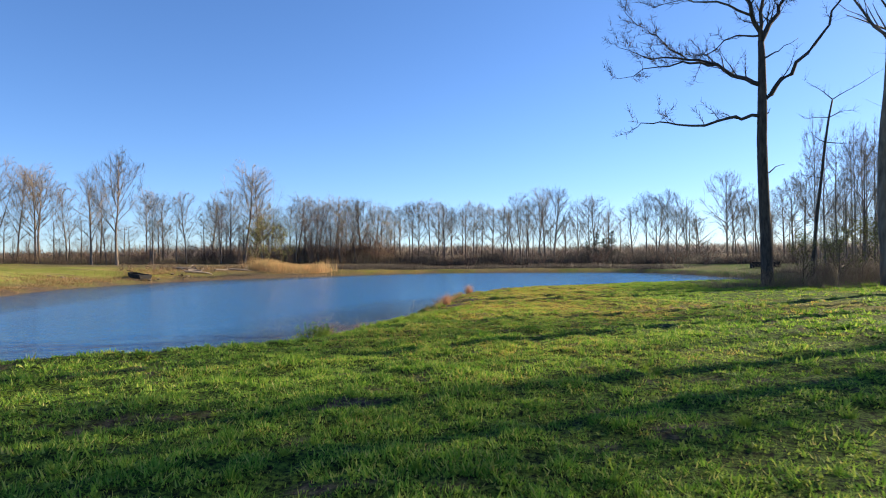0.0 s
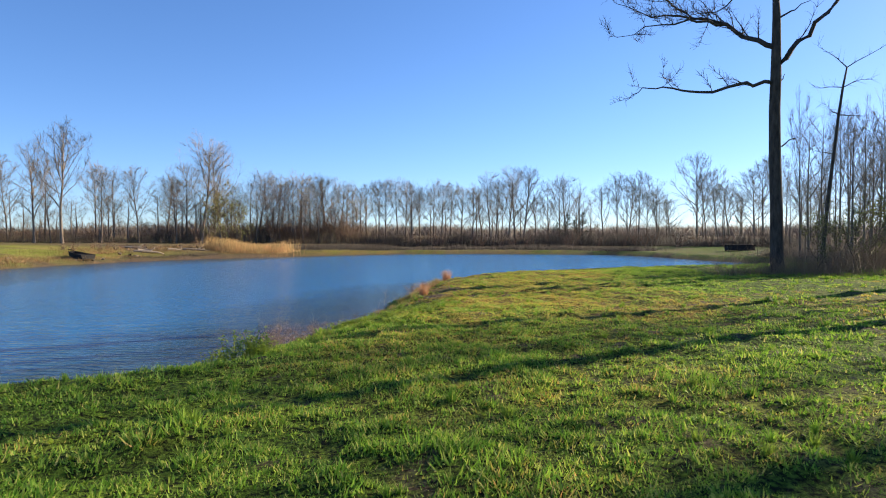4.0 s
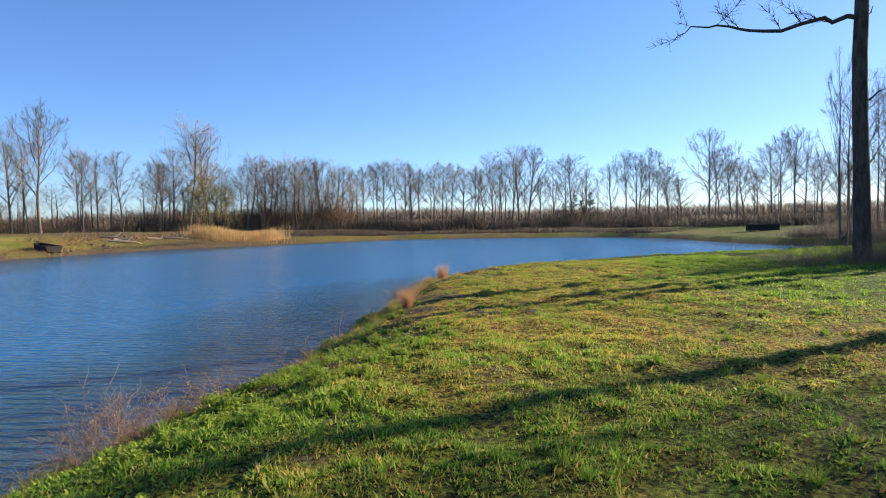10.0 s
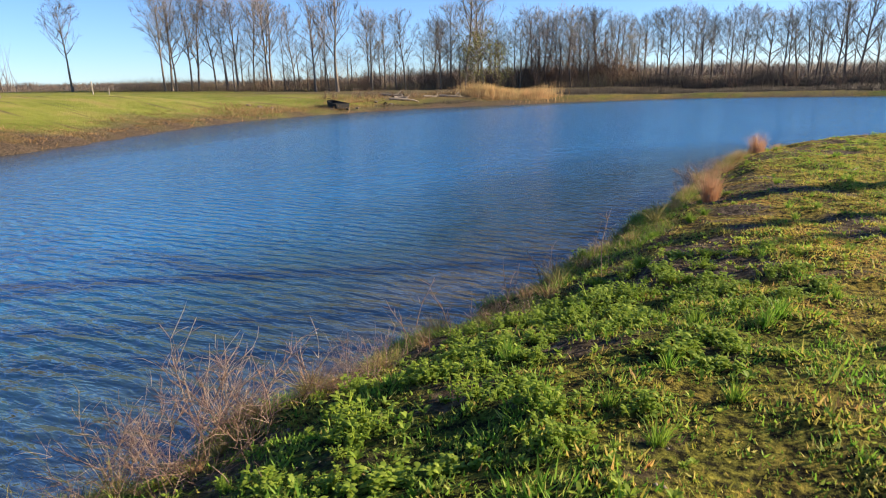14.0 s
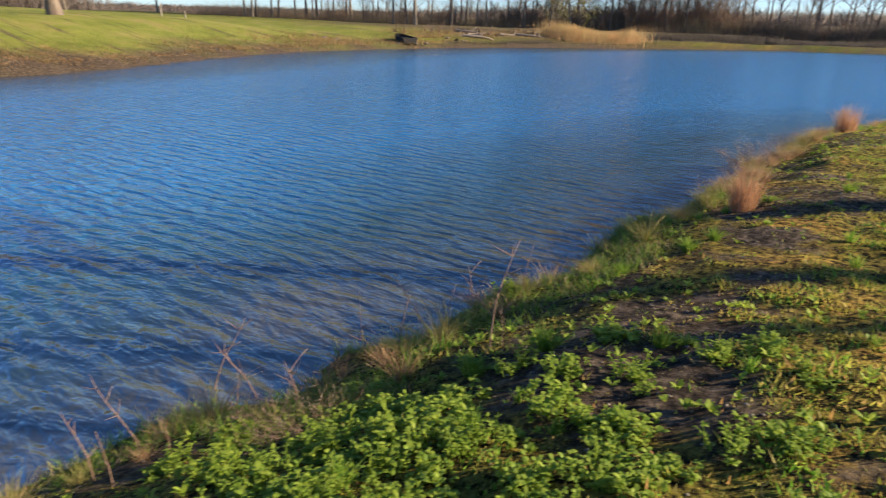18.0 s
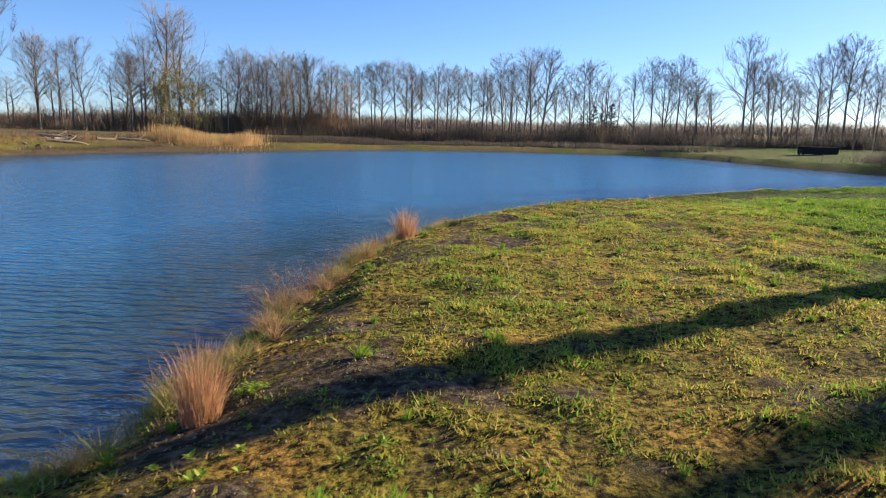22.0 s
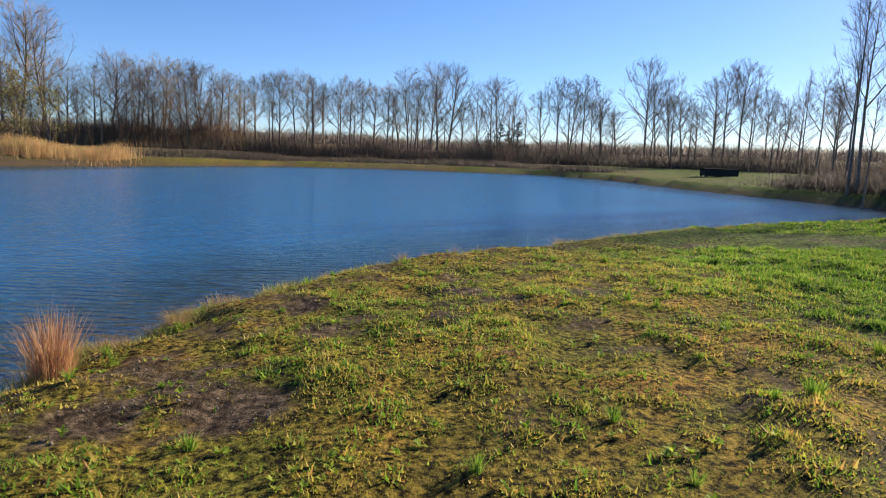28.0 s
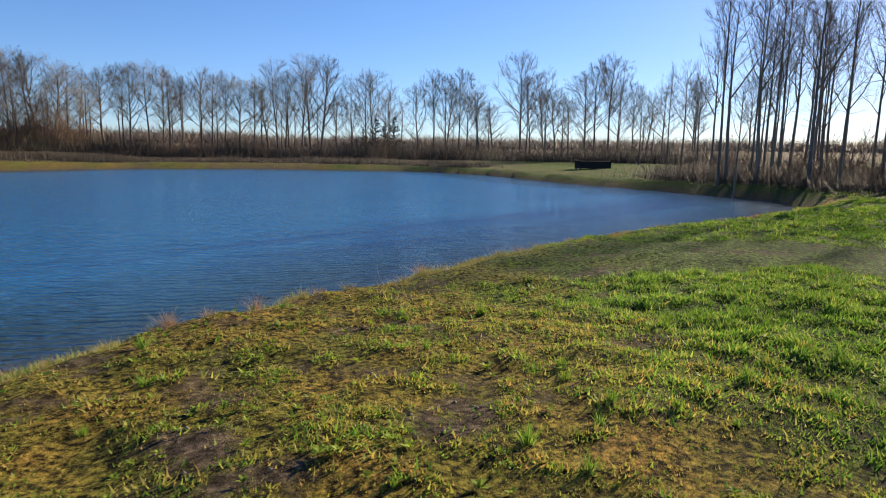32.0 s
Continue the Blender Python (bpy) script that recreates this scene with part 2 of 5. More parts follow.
# ---- the lie of the land ----
POND = [(-11, 8.8), (-8.9, 9.8), (-7.1, 10.9), (-5.95, 12.1), (-5.45, 13.3), (-5.3, 14.8), (-5.0, 16.4), (-4.7, 18), (-4.35, 19.2), (-4.15, 20.6),
        (-4.0, 22.2), (-4.0, 24), (-3.9, 26), (-3.75, 27.7), (-3.3, 29.4), (-2.65, 30.9), (-1.75, 32.25), (-0.6, 33.4), (1.5, 34.9), (3.9, 37.0),
        (6.9, 38.9), (11.4, 41.6), (16.9, 44.9), (20.2, 47.8), (21.8, 50), (22.9, 53), (22.8, 57.5), (21.2, 64), (19.2, 71), (18, 79), (16.4, 86.5), (12.3, 93), (4, 96.5),
        (-7, 97.3), (-16.2, 95), (-21.2, 90.5), (-26.2, 84.5), (-32.2, 76), (-37, 67), (-38.8, 55), (-38, 45), (-35, 37), (-30, 27.5),
        (-28, 20), (-24, 13.5), (-17, 10)]


def rounded(loop, cuts=4):
    """A closed Catmull-Rom line through the loop's points."""
    p = np.array(loop, float)
    a, b, c, d = np.roll(p, 1, 0), p, np.roll(p, -1, 0), np.roll(p, -2, 0)
    out = []
    for k in range(cuts):
        s = k / cuts
        out.append(0.5 * (2 * b + (c - a) * s + (2 * a - 5 * b + 4 * c - d) * s * s + (3 * b - a - 3 * c + d) * s ** 3))
    return np.stack(out, 1).reshape(-1, 2)


def scalloped(loop):
    """The near shore worn into small coves and points, the rest left smooth."""
    rng = random.Random(12)
    waves = [(rng.uniform(2.2, 6.5), rng.uniform(0, 6.3), rng.uniform(0.03, 0.075)) for _ in range(7)]
    along = np.concatenate([[0], np.cumsum(np.linalg.norm(np.diff(loop, axis=0), axis=1))])
    side = np.roll(loop, -1, 0) - np.roll(loop, 1, 0)
    side = np.stack([side[:, 1], -side[:, 0]], 1) / np.linalg.norm(side, axis=1)[:, None]
    push = sum(a * np.sin(k * along + p) for k, p, a in waves)
    near = np.clip((loop[:, 0] + 10) / 3, 0, 1) * np.clip((44 - loop[:, 1]) / 6, 0, 1)
    return loop + side * (push * near)[:, None]


SHORE = scalloped(rounded(POND, 7))


def exact_shore_distance(xy):
    """Metres from the water's edge, below zero on the pond."""
    xy = np.asarray(xy, float)
    a, b = SHORE, np.roll(SHORE, -1, 0)
    e = b - a
    out = np.empty(len(xy))
    for s in range(0, len(xy), 20000):
        q = xy[s:s + 20000, None, :] - a
        k = ((q * e).sum(-1) / (e * e).sum(-1)).clip(0, 1)
        d = np.sqrt(((q - k[..., None] * e) ** 2).sum(-1).min(1))
        y0, y1, x0 = a[:, 1], b[:, 1], a[:, 0]
        py, pxx = xy[s:s + 20000, 1, None], xy[s:s + 20000, 0, None]
        cross = (y0 > py) != (y1 > py)
        at = x0 + (py - y0) * (b[:, 0] - x0) / np.where(y1 == y0, 1e-9, y1 - y0)
        inside = (cross & (pxx < at)).sum(1) % 2 == 1
        out[s:s + 20000] = np.where(inside, -d, d)
    return out


class DistanceGrid:
    """Shore distances on a grid, read off by linear blending."""

    def __init__(self, x0, y0, x1, y1, step):
        self.x0, self.y0, self.step = x0, y0, step
        self.nx, self.ny = int((x1 - x0) / step) + 1, int((y1 - y0) / step) + 1
        X, Y = np.meshgrid(x0 + step * np.arange(self.nx), y0 + step * np.arange(self.ny))
        self.d = exact_shore_distance(np.stack([X.ravel(), Y.ravel()], 1)).reshape(self.ny, self.nx)

    def holds(self, xy):
        u, v = (xy[:, 0] - self.x0) / self.step, (xy[:, 1] - self.y0) / self.step
        return (u >= 0) & (v >= 0) & (u < self.nx - 1) & (v < self.ny - 1)

    def read(self, xy):
        u, v = (xy[:, 0] - self.x0) / self.step, (xy[:, 1] - self.y0) / self.step
        i, j = u.astype(int), v.astype(int)
        u, v, d = u - i, v - j, self.d
        return (d[j, i] * (1 - u) + d[j, i + 1] * u) * (1 - v) + (d[j + 1, i] * (1 - u) + d[j + 1, i + 1] * u) * v


NEAR_GRID = DistanceGrid(-14, -3, 32, 54, 0.2)
WIDE_GRID = DistanceGrid(-130, -30, 90, 160, 1.0)


def shore_distance(xy):
    xy = np.asarray(xy, float)
    out = np.empty(len(xy))
    near = NEAR_GRID.holds(xy)
    wide = WIDE_GRID.holds(xy) & ~near
    rest = ~near & ~wide
    out[near], out[wide] = NEAR_GRID.read(xy[near]), WIDE_GRID.read(xy[wide])
    if rest.any():
        out[rest] = np.hypot(xy[rest, 0] + 8, xy[rest, 1] - 60) - 50
    return out


LATTICE = np.random.RandomState(7).rand(256, 256)


def value_noise(x, y, scale):
    """Smooth noise between 0 and 1 with features 1 / scale metres across."""
    x, y = np.asarray(x) * scale, np.asarray(y) * scale
    i, j = np.floor(x).astype(int), np.floor(y).astype(int)
    u, v = x - i, y - j
    u, v = u * u * (3 - 2 * u), v * v * (3 - 2 * v)
    g = lambda p, q: LATTICE[p % 256, q % 256]
    return (g(i, j) * (1 - u) + g(i + 1, j) * u) * (1 - v) + (g(i, j + 1) * (1 - u) + g(i + 1, j + 1) * u) * v


def smooth(x, a, b):
    k = ((np.asarray(x) - a) / (b - a)).clip(0, 1)
    return k * k * (3 - 2 * k)


def land(x, y, d=None):
    """Height of the ground above the pond's water."""
    x, y = np.asarray(x, float), np.asarray(y, float)
    if d is None:
        d = shore_distance(np.stack([x, y], 1))
    west = smooth(x, -20, -32) * smooth(d, -1, 1)
    north = smooth(y, 52, 70) * (1 - west)
    out = d.clip(0, None)
    lawn = 0.5 * smooth(out, 0, 0.5) + 0.28 * smooth(out, 0.2, 1.4) + 0.12 * smooth(out, 1, 5)
    gentle = 0.22 * smooth(out, 0, 0.6) + 0.42 * smooth(out, 0.3, 1.7) + 0.26 * smooth(out, 1.2, 3)
    lawn = lawn + (gentle - lawn) * smooth(y, 20, 17.5)
    slope = 0.35 * smooth(out, 0, 0.5) + (0.6 + 0.9 * smooth(y, 60, 42)) * smooth(out, 0, 13) + 0.02 * out.clip(0, 75)
    ragged = out + 1.4 * (value_noise(x, y, 0.4) - 0.5)
    slope = slope + 0.32 * smooth(ragged, 2.3, 2.7) * smooth(y, 58, 63) * smooth(y, 84, 78)
    shelf = 0.5 * smooth(out, 0, 0.8) + 0.35 * smooth(out, 2, 20) + 0.004 * out.clip(0, 100)
    h = lawn * (1 - west) * (1 - north) + slope * west + shelf * north
    far = np.hypot(x, y - 50)
    h = h + 4.5 * smooth(far, 200, 420) + 6 * smooth(far, 420, 1200) * value_noise(x, y, 0.004)
    rough = smooth(out, 0.0, 0.6)
    h = h + rough * (0.10 * (value_noise(x, y, 0.35) - 0.5) + 0.06 * (value_noise(x, y, 1.3) - 0.5) + smooth(out, 0.3, 1) * smooth(out, 40, 15) * (0.05 * (value_noise(x, y, 3.1) - 0.5) + 0.055 * (value_noise(x + 9, y, 5.7) - 0.5)))
    return np.where(d > 0, h, -np.minimum(1.6, 0.03 + 0.22 * -d))


def land_at(x, y):
    return float(land(np.array([x]), np.array([y]))[0])


WORN = [(-2.4, 17.5, 0.4), (-3, 15.4, 0.22), (-3.3, 14.8, 0.25), (-3, 17.9, 0.5), (-2.85, 18.35, 0.5), (-1.6, 19.9, 0.24), (-1.45, 18.9, 0.24), (-0.75, 19, 0.16),
        (-2.9, 17.5, 0.35), (-2.45, 21.5, 0.48), (-1.8, 21.55, 0.24), (-3, 21, 0.32), (-2.45, 19.25, 0.2), (-2.5, 21.9, 0.36), (-1.85, 26.5, 0.22), (-1.1, 21.6, 0.12), (0.1, 21.55, 0.16), (-2.2, 27, 0.31),
        (-2.1, 26.2, 0.28), (-1.6, 26.3, 0.19), (-0.55, 24.2, 0.093), (0.1, 24.2, 0.093), (1.2, 29.3, 0.15), (0.3, 28.9, 0.15), (0, 29.1, 0.12), (-0.1, 30, 0.19), (-1.3, 3.5, 0.2), (-1.7, 5.7, 0.3), (0.05, 29.15, 0.14), (-0.17, 28.65, 0.12), (-0.28, 28.4, 0.13), (-0.42, 27.74, 0.14), (-1.74, 26.6, 0.3), (-1.56, 28.85, 0.25), (-1, 28.3, 0.12),
        (-2.75, 17.4, 0.5), (-2.6, 17.75, 0.35), (-1.45, 19.2, 0.22), (-1.65, 19.7, 0.2), (-2.07, 21.44, 0.22), (-2.65, 20.23, 0.22), (-0.32, 28.42, 0.14), (-0.47, 27.86, 0.14), (0, 29.26, 0.18), (0.36, 28.94, 0.12), (1.32, 29.54, 0.2), (-0.18, 28.84, 0.13), (-1.2, 27.98, 0.14), (-2.93, 22.88, 0.25), (-2.74, 22.5, 0.25)]


def bare_soil(x, y, d):
    """How bare the ground is, 0 to 1: worn and dug spots near the bank, the eroded west shore."""
    n = 0.5 * value_noise(x, y, 2.2) + 0.5 * value_noise(x, y, 6.3)
    spots = np.zeros(len(x))
    for sx, sy, r in WORN:
        spots = np.maximum(spots, smooth(np.hypot(x - sx, (y - sy) * 1.25) / (r * (0.85 if sy < 19 else 1.0)) + 3.4 * (n - 0.5), 1.35, 0.75))
    bank = np.exp(-((d - 0.7) / 0.9) ** 2) * smooth(y, 11, 15) * smooth(x, 3, 0)
    thin = 0.8 * smooth(n + 0.12 * bank + 0.05 * smooth(y, 12, 20), 0.74, 0.82)
    west = smooth(x, -24, -30) * smooth(d + 2.5 * value_noise(x, y, 0.3) + 2.5 * value_noise(x, y, 1.1), 6.4, 2.6)
    edge = np.maximum(smooth(d, 0.15, 0.02), 0.75 * smooth(d + 0.5 * (n - 0.5), 0.6, 0.25) * smooth(y, 18, 20))
    return np.maximum.reduce([spots, thin * smooth(d, 30, 12), west, edge])


def dryness(x, y):
    """0 lush to 1 dry and mossy: dry along the bank and the point, green away from the water."""
    base = 0.02 + 0.84 * smooth(y, 9, 18) - 0.85 * smooth(x - 0.1 * (y - 20), 0.2, 4.0) * smooth(y, 12, 30) - 0.3 * smooth(x, 1, 5)
    base = base - 0.35 * smooth(y, 55, 75)
    patchy = 0.3 + 0.7 * smooth(y, 5, 14)
    return np.clip(base + 0.6 * patchy * (value_noise(x, y, 0.45) + value_noise(x + 40, y, 1.6) - 1.0), 0, 1)


def spread(core, growth, reach):
    """Grid lines: an even core, then ever wider steps out to the horizon."""
    lo, hi, step = core
    mid = list(np.arange(lo, hi + 1e-6, step))
    up, at, s = [], hi, step
    while at < reach:
        s *= growth
        at += s
        up.append(at)
    down, at, s = [], lo, step
    while at > -reach:
        s *= growth
        at -= s
        down.append(at)
    return np.array(down[::-1] + mid + up)


def build_ground():
    gx, gy = spread((-8, 5, 0.125), 1.06, 1800), spread((0, 35, 0.13), 1.05, 2000)
    X, Y = np.meshgrid(gx, gy)
    x, y = X.ravel(), Y.ravel()
    d = shore_distance(np.stack([x, y], 1))
    z = land(x, y, d)
    nx, ny = len(gx), len(gy)
    i = (np.arange(ny - 1)[:, None] * nx + np.arange(nx - 1)).ravel()
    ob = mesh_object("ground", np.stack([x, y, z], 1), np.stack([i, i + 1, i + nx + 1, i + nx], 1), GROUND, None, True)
    meadow = smooth(x, -24, -30) * smooth(y, 78, 60) * smooth(np.hypot(x, y - 40), 150, 110)
    fallow = smooth(np.hypot(x, y - 50), 112, 130) * smooth(y, 20, 60) + smooth(np.hypot(x, y - 50), 118, 125) * smooth(x, -40, -60)
    fallow = np.clip(fallow + smooth(y, 64, 76) * smooth(d, 0.8, 5) * smooth(x, -75, -60) * smooth(x, 30, 14) * 0.85, 0, 1)
    for name, values in (("bare", bare_soil(x, y, d)), ("dry", dryness(x, y)), ("meadow", meadow), ("fallow", fallow)):
        ob.data.attributes.new(name, "FLOAT", "POINT").data.foreach_set("value", values.astype(np.float32))
    return tagged(ob, "uneven mown grass and earth around the pond", "ground", kind="structure")


def build_water():
    gx, gy = spread((-9, 6, 0.25), 1.06, 45), spread((9, 40, 0.3), 1.06, 112)
    X, Y = np.meshgrid(gx, gy)
    x, y = X.ravel(), Y.ravel()
    d = shore_distance(np.stack([x, y], 1))
    nx, ny = len(gx), len(gy)
    i = (np.arange(ny - 1)[:, None] * nx + np.arange(nx - 1)).ravel()
    f = np.stack([i, i + 1, i + nx + 1, i + nx], 1)
    f = f[(d[f] < 0.02).any(1)]
    used, f = np.unique(f, return_inverse=True)
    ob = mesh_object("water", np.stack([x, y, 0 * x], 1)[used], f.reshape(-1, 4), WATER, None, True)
    # metres offshore until the reflected-sky blue of the colour is full
    blue_reach = 6.5 + 5 * smooth(x, -22, -30)
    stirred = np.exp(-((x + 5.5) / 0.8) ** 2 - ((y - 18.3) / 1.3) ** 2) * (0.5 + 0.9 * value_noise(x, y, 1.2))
    depth = (((-d + 0.9 * (value_noise(x, y, 0.5) - 0.5) + 0.1) / blue_reach).clip(0, 1) ** 0.7 * (1 - 0.7 * stirred.clip(0, 1)))[used]
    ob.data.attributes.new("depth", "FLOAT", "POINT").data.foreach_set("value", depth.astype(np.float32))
    return tagged(ob, "blue rippled pond water", "water", kind="structure")


build_ground()
build_water()


# ---- trees ----
def away(rng, tilt):
    an = rng.uniform(0, 2 * math.pi)
    return Vector((math.cos(an), math.sin(an), tilt))


def cone(v, f, p, way, long, r):
    """A three-sided spike: a twig, stem or stalk."""
    d = way.normalized()
    u = d.orthogonal().normalized()
    w = d.cross(u)
    b = len(v)
    for k in range(3):
        an = 2.0944 * k
        v.append(tuple(p + (u * math.cos(an) + w * math.sin(an)) * r))
    v.append(tuple(p + d * long))
    f += [(b, b + 1, b + 3), (b + 1, b + 2, b + 3), (b + 2, b, b + 3)]


def twig(tubes, at, way, long, wide):
    """The finest shoots: one thin tapering sliver each."""
    side = way.orthogonal().normalized() * wide
    b = len(tubes.v)
    tubes.v += [tuple(at - side), tuple(at + side), tuple(at + way * long)]
    tubes.f.append((b, b + 1, b + 2))


def crown_on(rng, tubes, line, r0, long, fine, height):
    """Branches and twigs along a limb."""
    n = len(line)
    for q in range(1, n):
        for _ in range(2):
            w2 = (line[q] - line[q - 1]).normalized() + Vector((rng.gauss(0, 0.6), rng.gauss(0, 0.6), rng.gauss(0.2, 0.45)))
            sub = bough(rng, line[q], w2, long * rng.uniform(0.25, 0.5) + 0.4, 2, 0.08, 0.24)
            tubes.add(sub, [max(r0 * 0.36 * (1 - j / 2.4), 0.007) for j in range(3)], 3)
            for _ in range(fine):
                at = sub[0].lerp(sub[1], rng.random()) if rng.random() < 0.4 else sub[1].lerp(sub[2], rng.random())
                w3 = (sub[-1] - sub[0]).normalized() + Vector((rng.gauss(0, 0.6), rng.gauss(0, 0.6), rng.gauss(0.25, 0.5)))
                twig(tubes, at, w3.normalized(), rng.uniform(0.5, 1.3) * (0.45 + height / 25), 0.010)


class Crown:
    """The egg-shaped room that a tree's branches fill: a limb ends where it leaves it."""

    def __init__(self, height, first, wide):
        self.mid, self.half, self.wide = height * (first + 1) / 2 * 0.985, height * (1 - first) / 2 * 1.02, wide

    def depth(self, p):
        z = (p.z - self.mid) / self.half
        r = self.wide * (1.0 if z > 0 else 1.0 + 0.25 * z)
        return (p.x / r) ** 2 + (p.y / r) ** 2 + z * z

    def grow(self, rng, start, way, long, steps, lift, wild, reach=1.0):
        pts = [start]
        for p in bough(rng, start, way, long, steps, lift, wild)[1:]:
            if self.depth(p) > reach and len(pts) > 1:
                break
            pts.append(p)
        return pts


def bare_tree(name, seed, height, girth, spread_out=0.3, first=0.35, limbs=14, fine=7, buds=0, bark=None, lean=0.012):
    """A leafless tree, its base at the origin: a trunk that loses itself in steep limbs, and a rounded crown of fine twigs."""
    rng = random.Random(seed)
    top = new(name)
    room = Crown(height, first - 0.24, height * spread_out)
    trunk = bough(rng, Vector((0, 0, -0.2)), Vector((rng.gauss(0, lean), rng.gauss(0, lean), 1)), height * 0.95, 11, 0.08, 0.035)
    radii = [girth * (1.3 if i == 0 else 1.0) * (1 - i / 11.6) for i in range(12)]
    tt, cr = Tubes(), Tubes()
    tt.add(trunk, radii, 7)

    def branch(line, r0, long, many):
        n = len(line) - 1
        for _ in range(many):
            k = rng.uniform(0.1, 1.0) * n
            i = min(int(k), n - 1)
            at = line[i].lerp(line[i + 1], k - i)
            d = (line[i + 1] - line[i]).normalized()
            w2 = d + Vector((rng.gauss(0, 0.7), rng.gauss(0, 0.7), rng.gauss(0.2, 0.4)))
            sub = room.grow(rng, at, w2, long * rng.uniform(0.6, 1.2), 3, 0.07, 0.2)
            m = len(sub) - 1
            r1 = max(r0 * (1 - 0.8 * k / n) * 0.5, 0.012)
            cr.add(sub, [r1 * (1 - 0.75 * j / m) for j in range(m + 1)], 3)
            for _ in range(fine):
                q = rng.uniform(0.1, 1.0) * m
                j = min(int(q), m - 1)
                p = sub[j].lerp(sub[j + 1], q - j)
                w3 = (sub[j + 1] - sub[j]).normalized() + Vector((rng.gauss(0, 0.55), rng.gauss(0, 0.55), rng.gauss(0.25, 0.45)))
                reach = rng.uniform(0.4, 1.1) * (0.55 if room.depth(p) > 0.85 else 1.0)
                twig(cr, p, w3.normalized(), reach, 0.0055)

    for n in range(limbs):
        f = first + (0.86 - first) * ((n + rng.random() * 0.8) / limbs) ** 0.8
        k = f * 11
        i = min(int(k), 10)
        at = trunk[i].lerp(trunk[i + 1], k - i)
        an = n * 2.4 + rng.uniform(-0.5, 0.5)
        way = Vector((math.cos(an), math.sin(an), rng.uniform(0.7, 1.5)))
        line = room.grow(rng, at, way, height * (1.02 - f) * rng.uniform(0.75, 1.1) + 0.6, 7, 0.06, 0.13)
        r0 = max(radii[i] * rng.uniform(0.4, 0.68), 0.025)
        cr.add(line, [r0 * (1 - 0.85 * j / (len(line) - 1)) for j in range(len(line))], 4)
        branch(line, r0, height * 0.17, 8)
    branch(trunk[6:], girth * 0.45, height * 0.14, 14)
    for n in range(5):
        at = trunk[int(first * 11)].lerp(trunk[2], rng.random())
        twig(cr, at, away(rng, rng.uniform(-0.1, 0.7)).normalized(), rng.uniform(0.5, 1.4), 0.012)
    bark = bark or BARK
    tt.make("trunk", bark, top)
    cr.make("crown", bark, top)
    if buds:
        v, f = [], []
        for _ in range(buds):
            p = Vector(rng.choice(cr.v)) + Vector((rng.gauss(0, 0.15), rng.gauss(0, 0.15), rng.gauss(0, 0.15)))
            u, w = Vector((rng.gauss(0, 1), rng.gauss(0, 1), rng.gauss(0, 1))).normalized() * 0.06, Vector((rng.gauss(0, 1), rng.gauss(0, 1), rng.gauss(0, 1))).normalized() * 0.045
            b = len(v)
            v += [tuple(p - u), tuple(p + w), tuple(p + u), tuple(p - w)]
            f.append((b, b + 1, b + 2, b + 3))
        tagged(mesh_object("young_leaves", v, f, BUD, top), kind="stuff")
    return top


LEFT_ROW = [(-102.9, 72.2, 14.1), (-89.0, 78.4, 16.1), (-89.2, 79.8, 15.1), (-89.6, 81.0, 13.2), (-88.2, 82.7, 16.9), (-88.3, 84.1, 15.9), (-87.3, 86.8, 16.5), (-86.9, 88.7, 15.0),
            (-83.5, 87.9, 17.2), (-83.2, 91.2, 16.3), (-78.8, 89.9, 16.5), (-79.7, 91.8, 15.2), (-69.4, 90.4, 16.0), (-67.8, 91.7, 8.5), (-64.3, 89.4, 18.0), (-67.7, 101.9, 13.2), (-67.7, 106.8, 13.1), (-58.3, 98.7, 12.7),
            (-88.8, 52.4, 12), (-106, 49.7, 13), (-62, 95, 12), (-72, 96, 14), (-75, 92, 13)]
LEFT_SHORE = [(-53.8, 101.9, 10.7), (-54.3, 106.3, 13.8), (-49.6, 102.0, 17.8), (-50.8, 108.1, 12.0), (-47.3, 104.2, 16.5), (-47.9, 109.4, 11.1), (-49.6, 115.3, 8.7), (-57, 108, 11), (-61, 112, 12)]
THICKET = [(-45.0, 110.7, 11.1), (-46.0, 116.8, 13.5), (-43.2, 113.7, 13.3), (-42.0, 117.3, 12.6), (-38.9, 113.1, 11.2), (-38.9, 117.4, 13.3), (-41, 111, 10), (-36, 112.5, 10),
           (-37.1, 120.1, 13.2), (-33.9, 114.8, 10.2), (-33.8, 117.9, 12.2), (-31.2, 117.7, 12.1), (-30.5, 121.0, 11.5), (-28.0, 117.4, 8.2), (-44, 120, 13), (-34.5, 122, 13)]
FAR_ROW = [(-27.6, 126.8, 11.9), (-26.3, 131.2, 12.8), (-23.8, 125.5, 12.8), (-21.8, 127.9, 13.7), (-21.3, 134.1, 13.2), (-18.9, 127.4, 13.0), (-17.9, 131.6, 12.0), (-14.9, 129.9, 13.1),
           (-13.0, 127.1, 13.1), (-11.9, 133.2, 13.1), (-9.3, 128.4, 11.7), (-7.1, 126.6, 12.1), (-5.2, 131.6, 11.6), (-3.4, 124.7, 14.9), (-1.9, 129.7, 13.5), (-0.1, 123.7, 15.7),
           (1.3, 129.7, 14.5), (2.8, 124.7, 15.3), (5.6, 131.5, 10.2), (7.8, 131.4, 9.1), (9.8, 128.2, 13.5), (11.0, 127.1, 14.1), (13.7, 132.8, 11.1)]
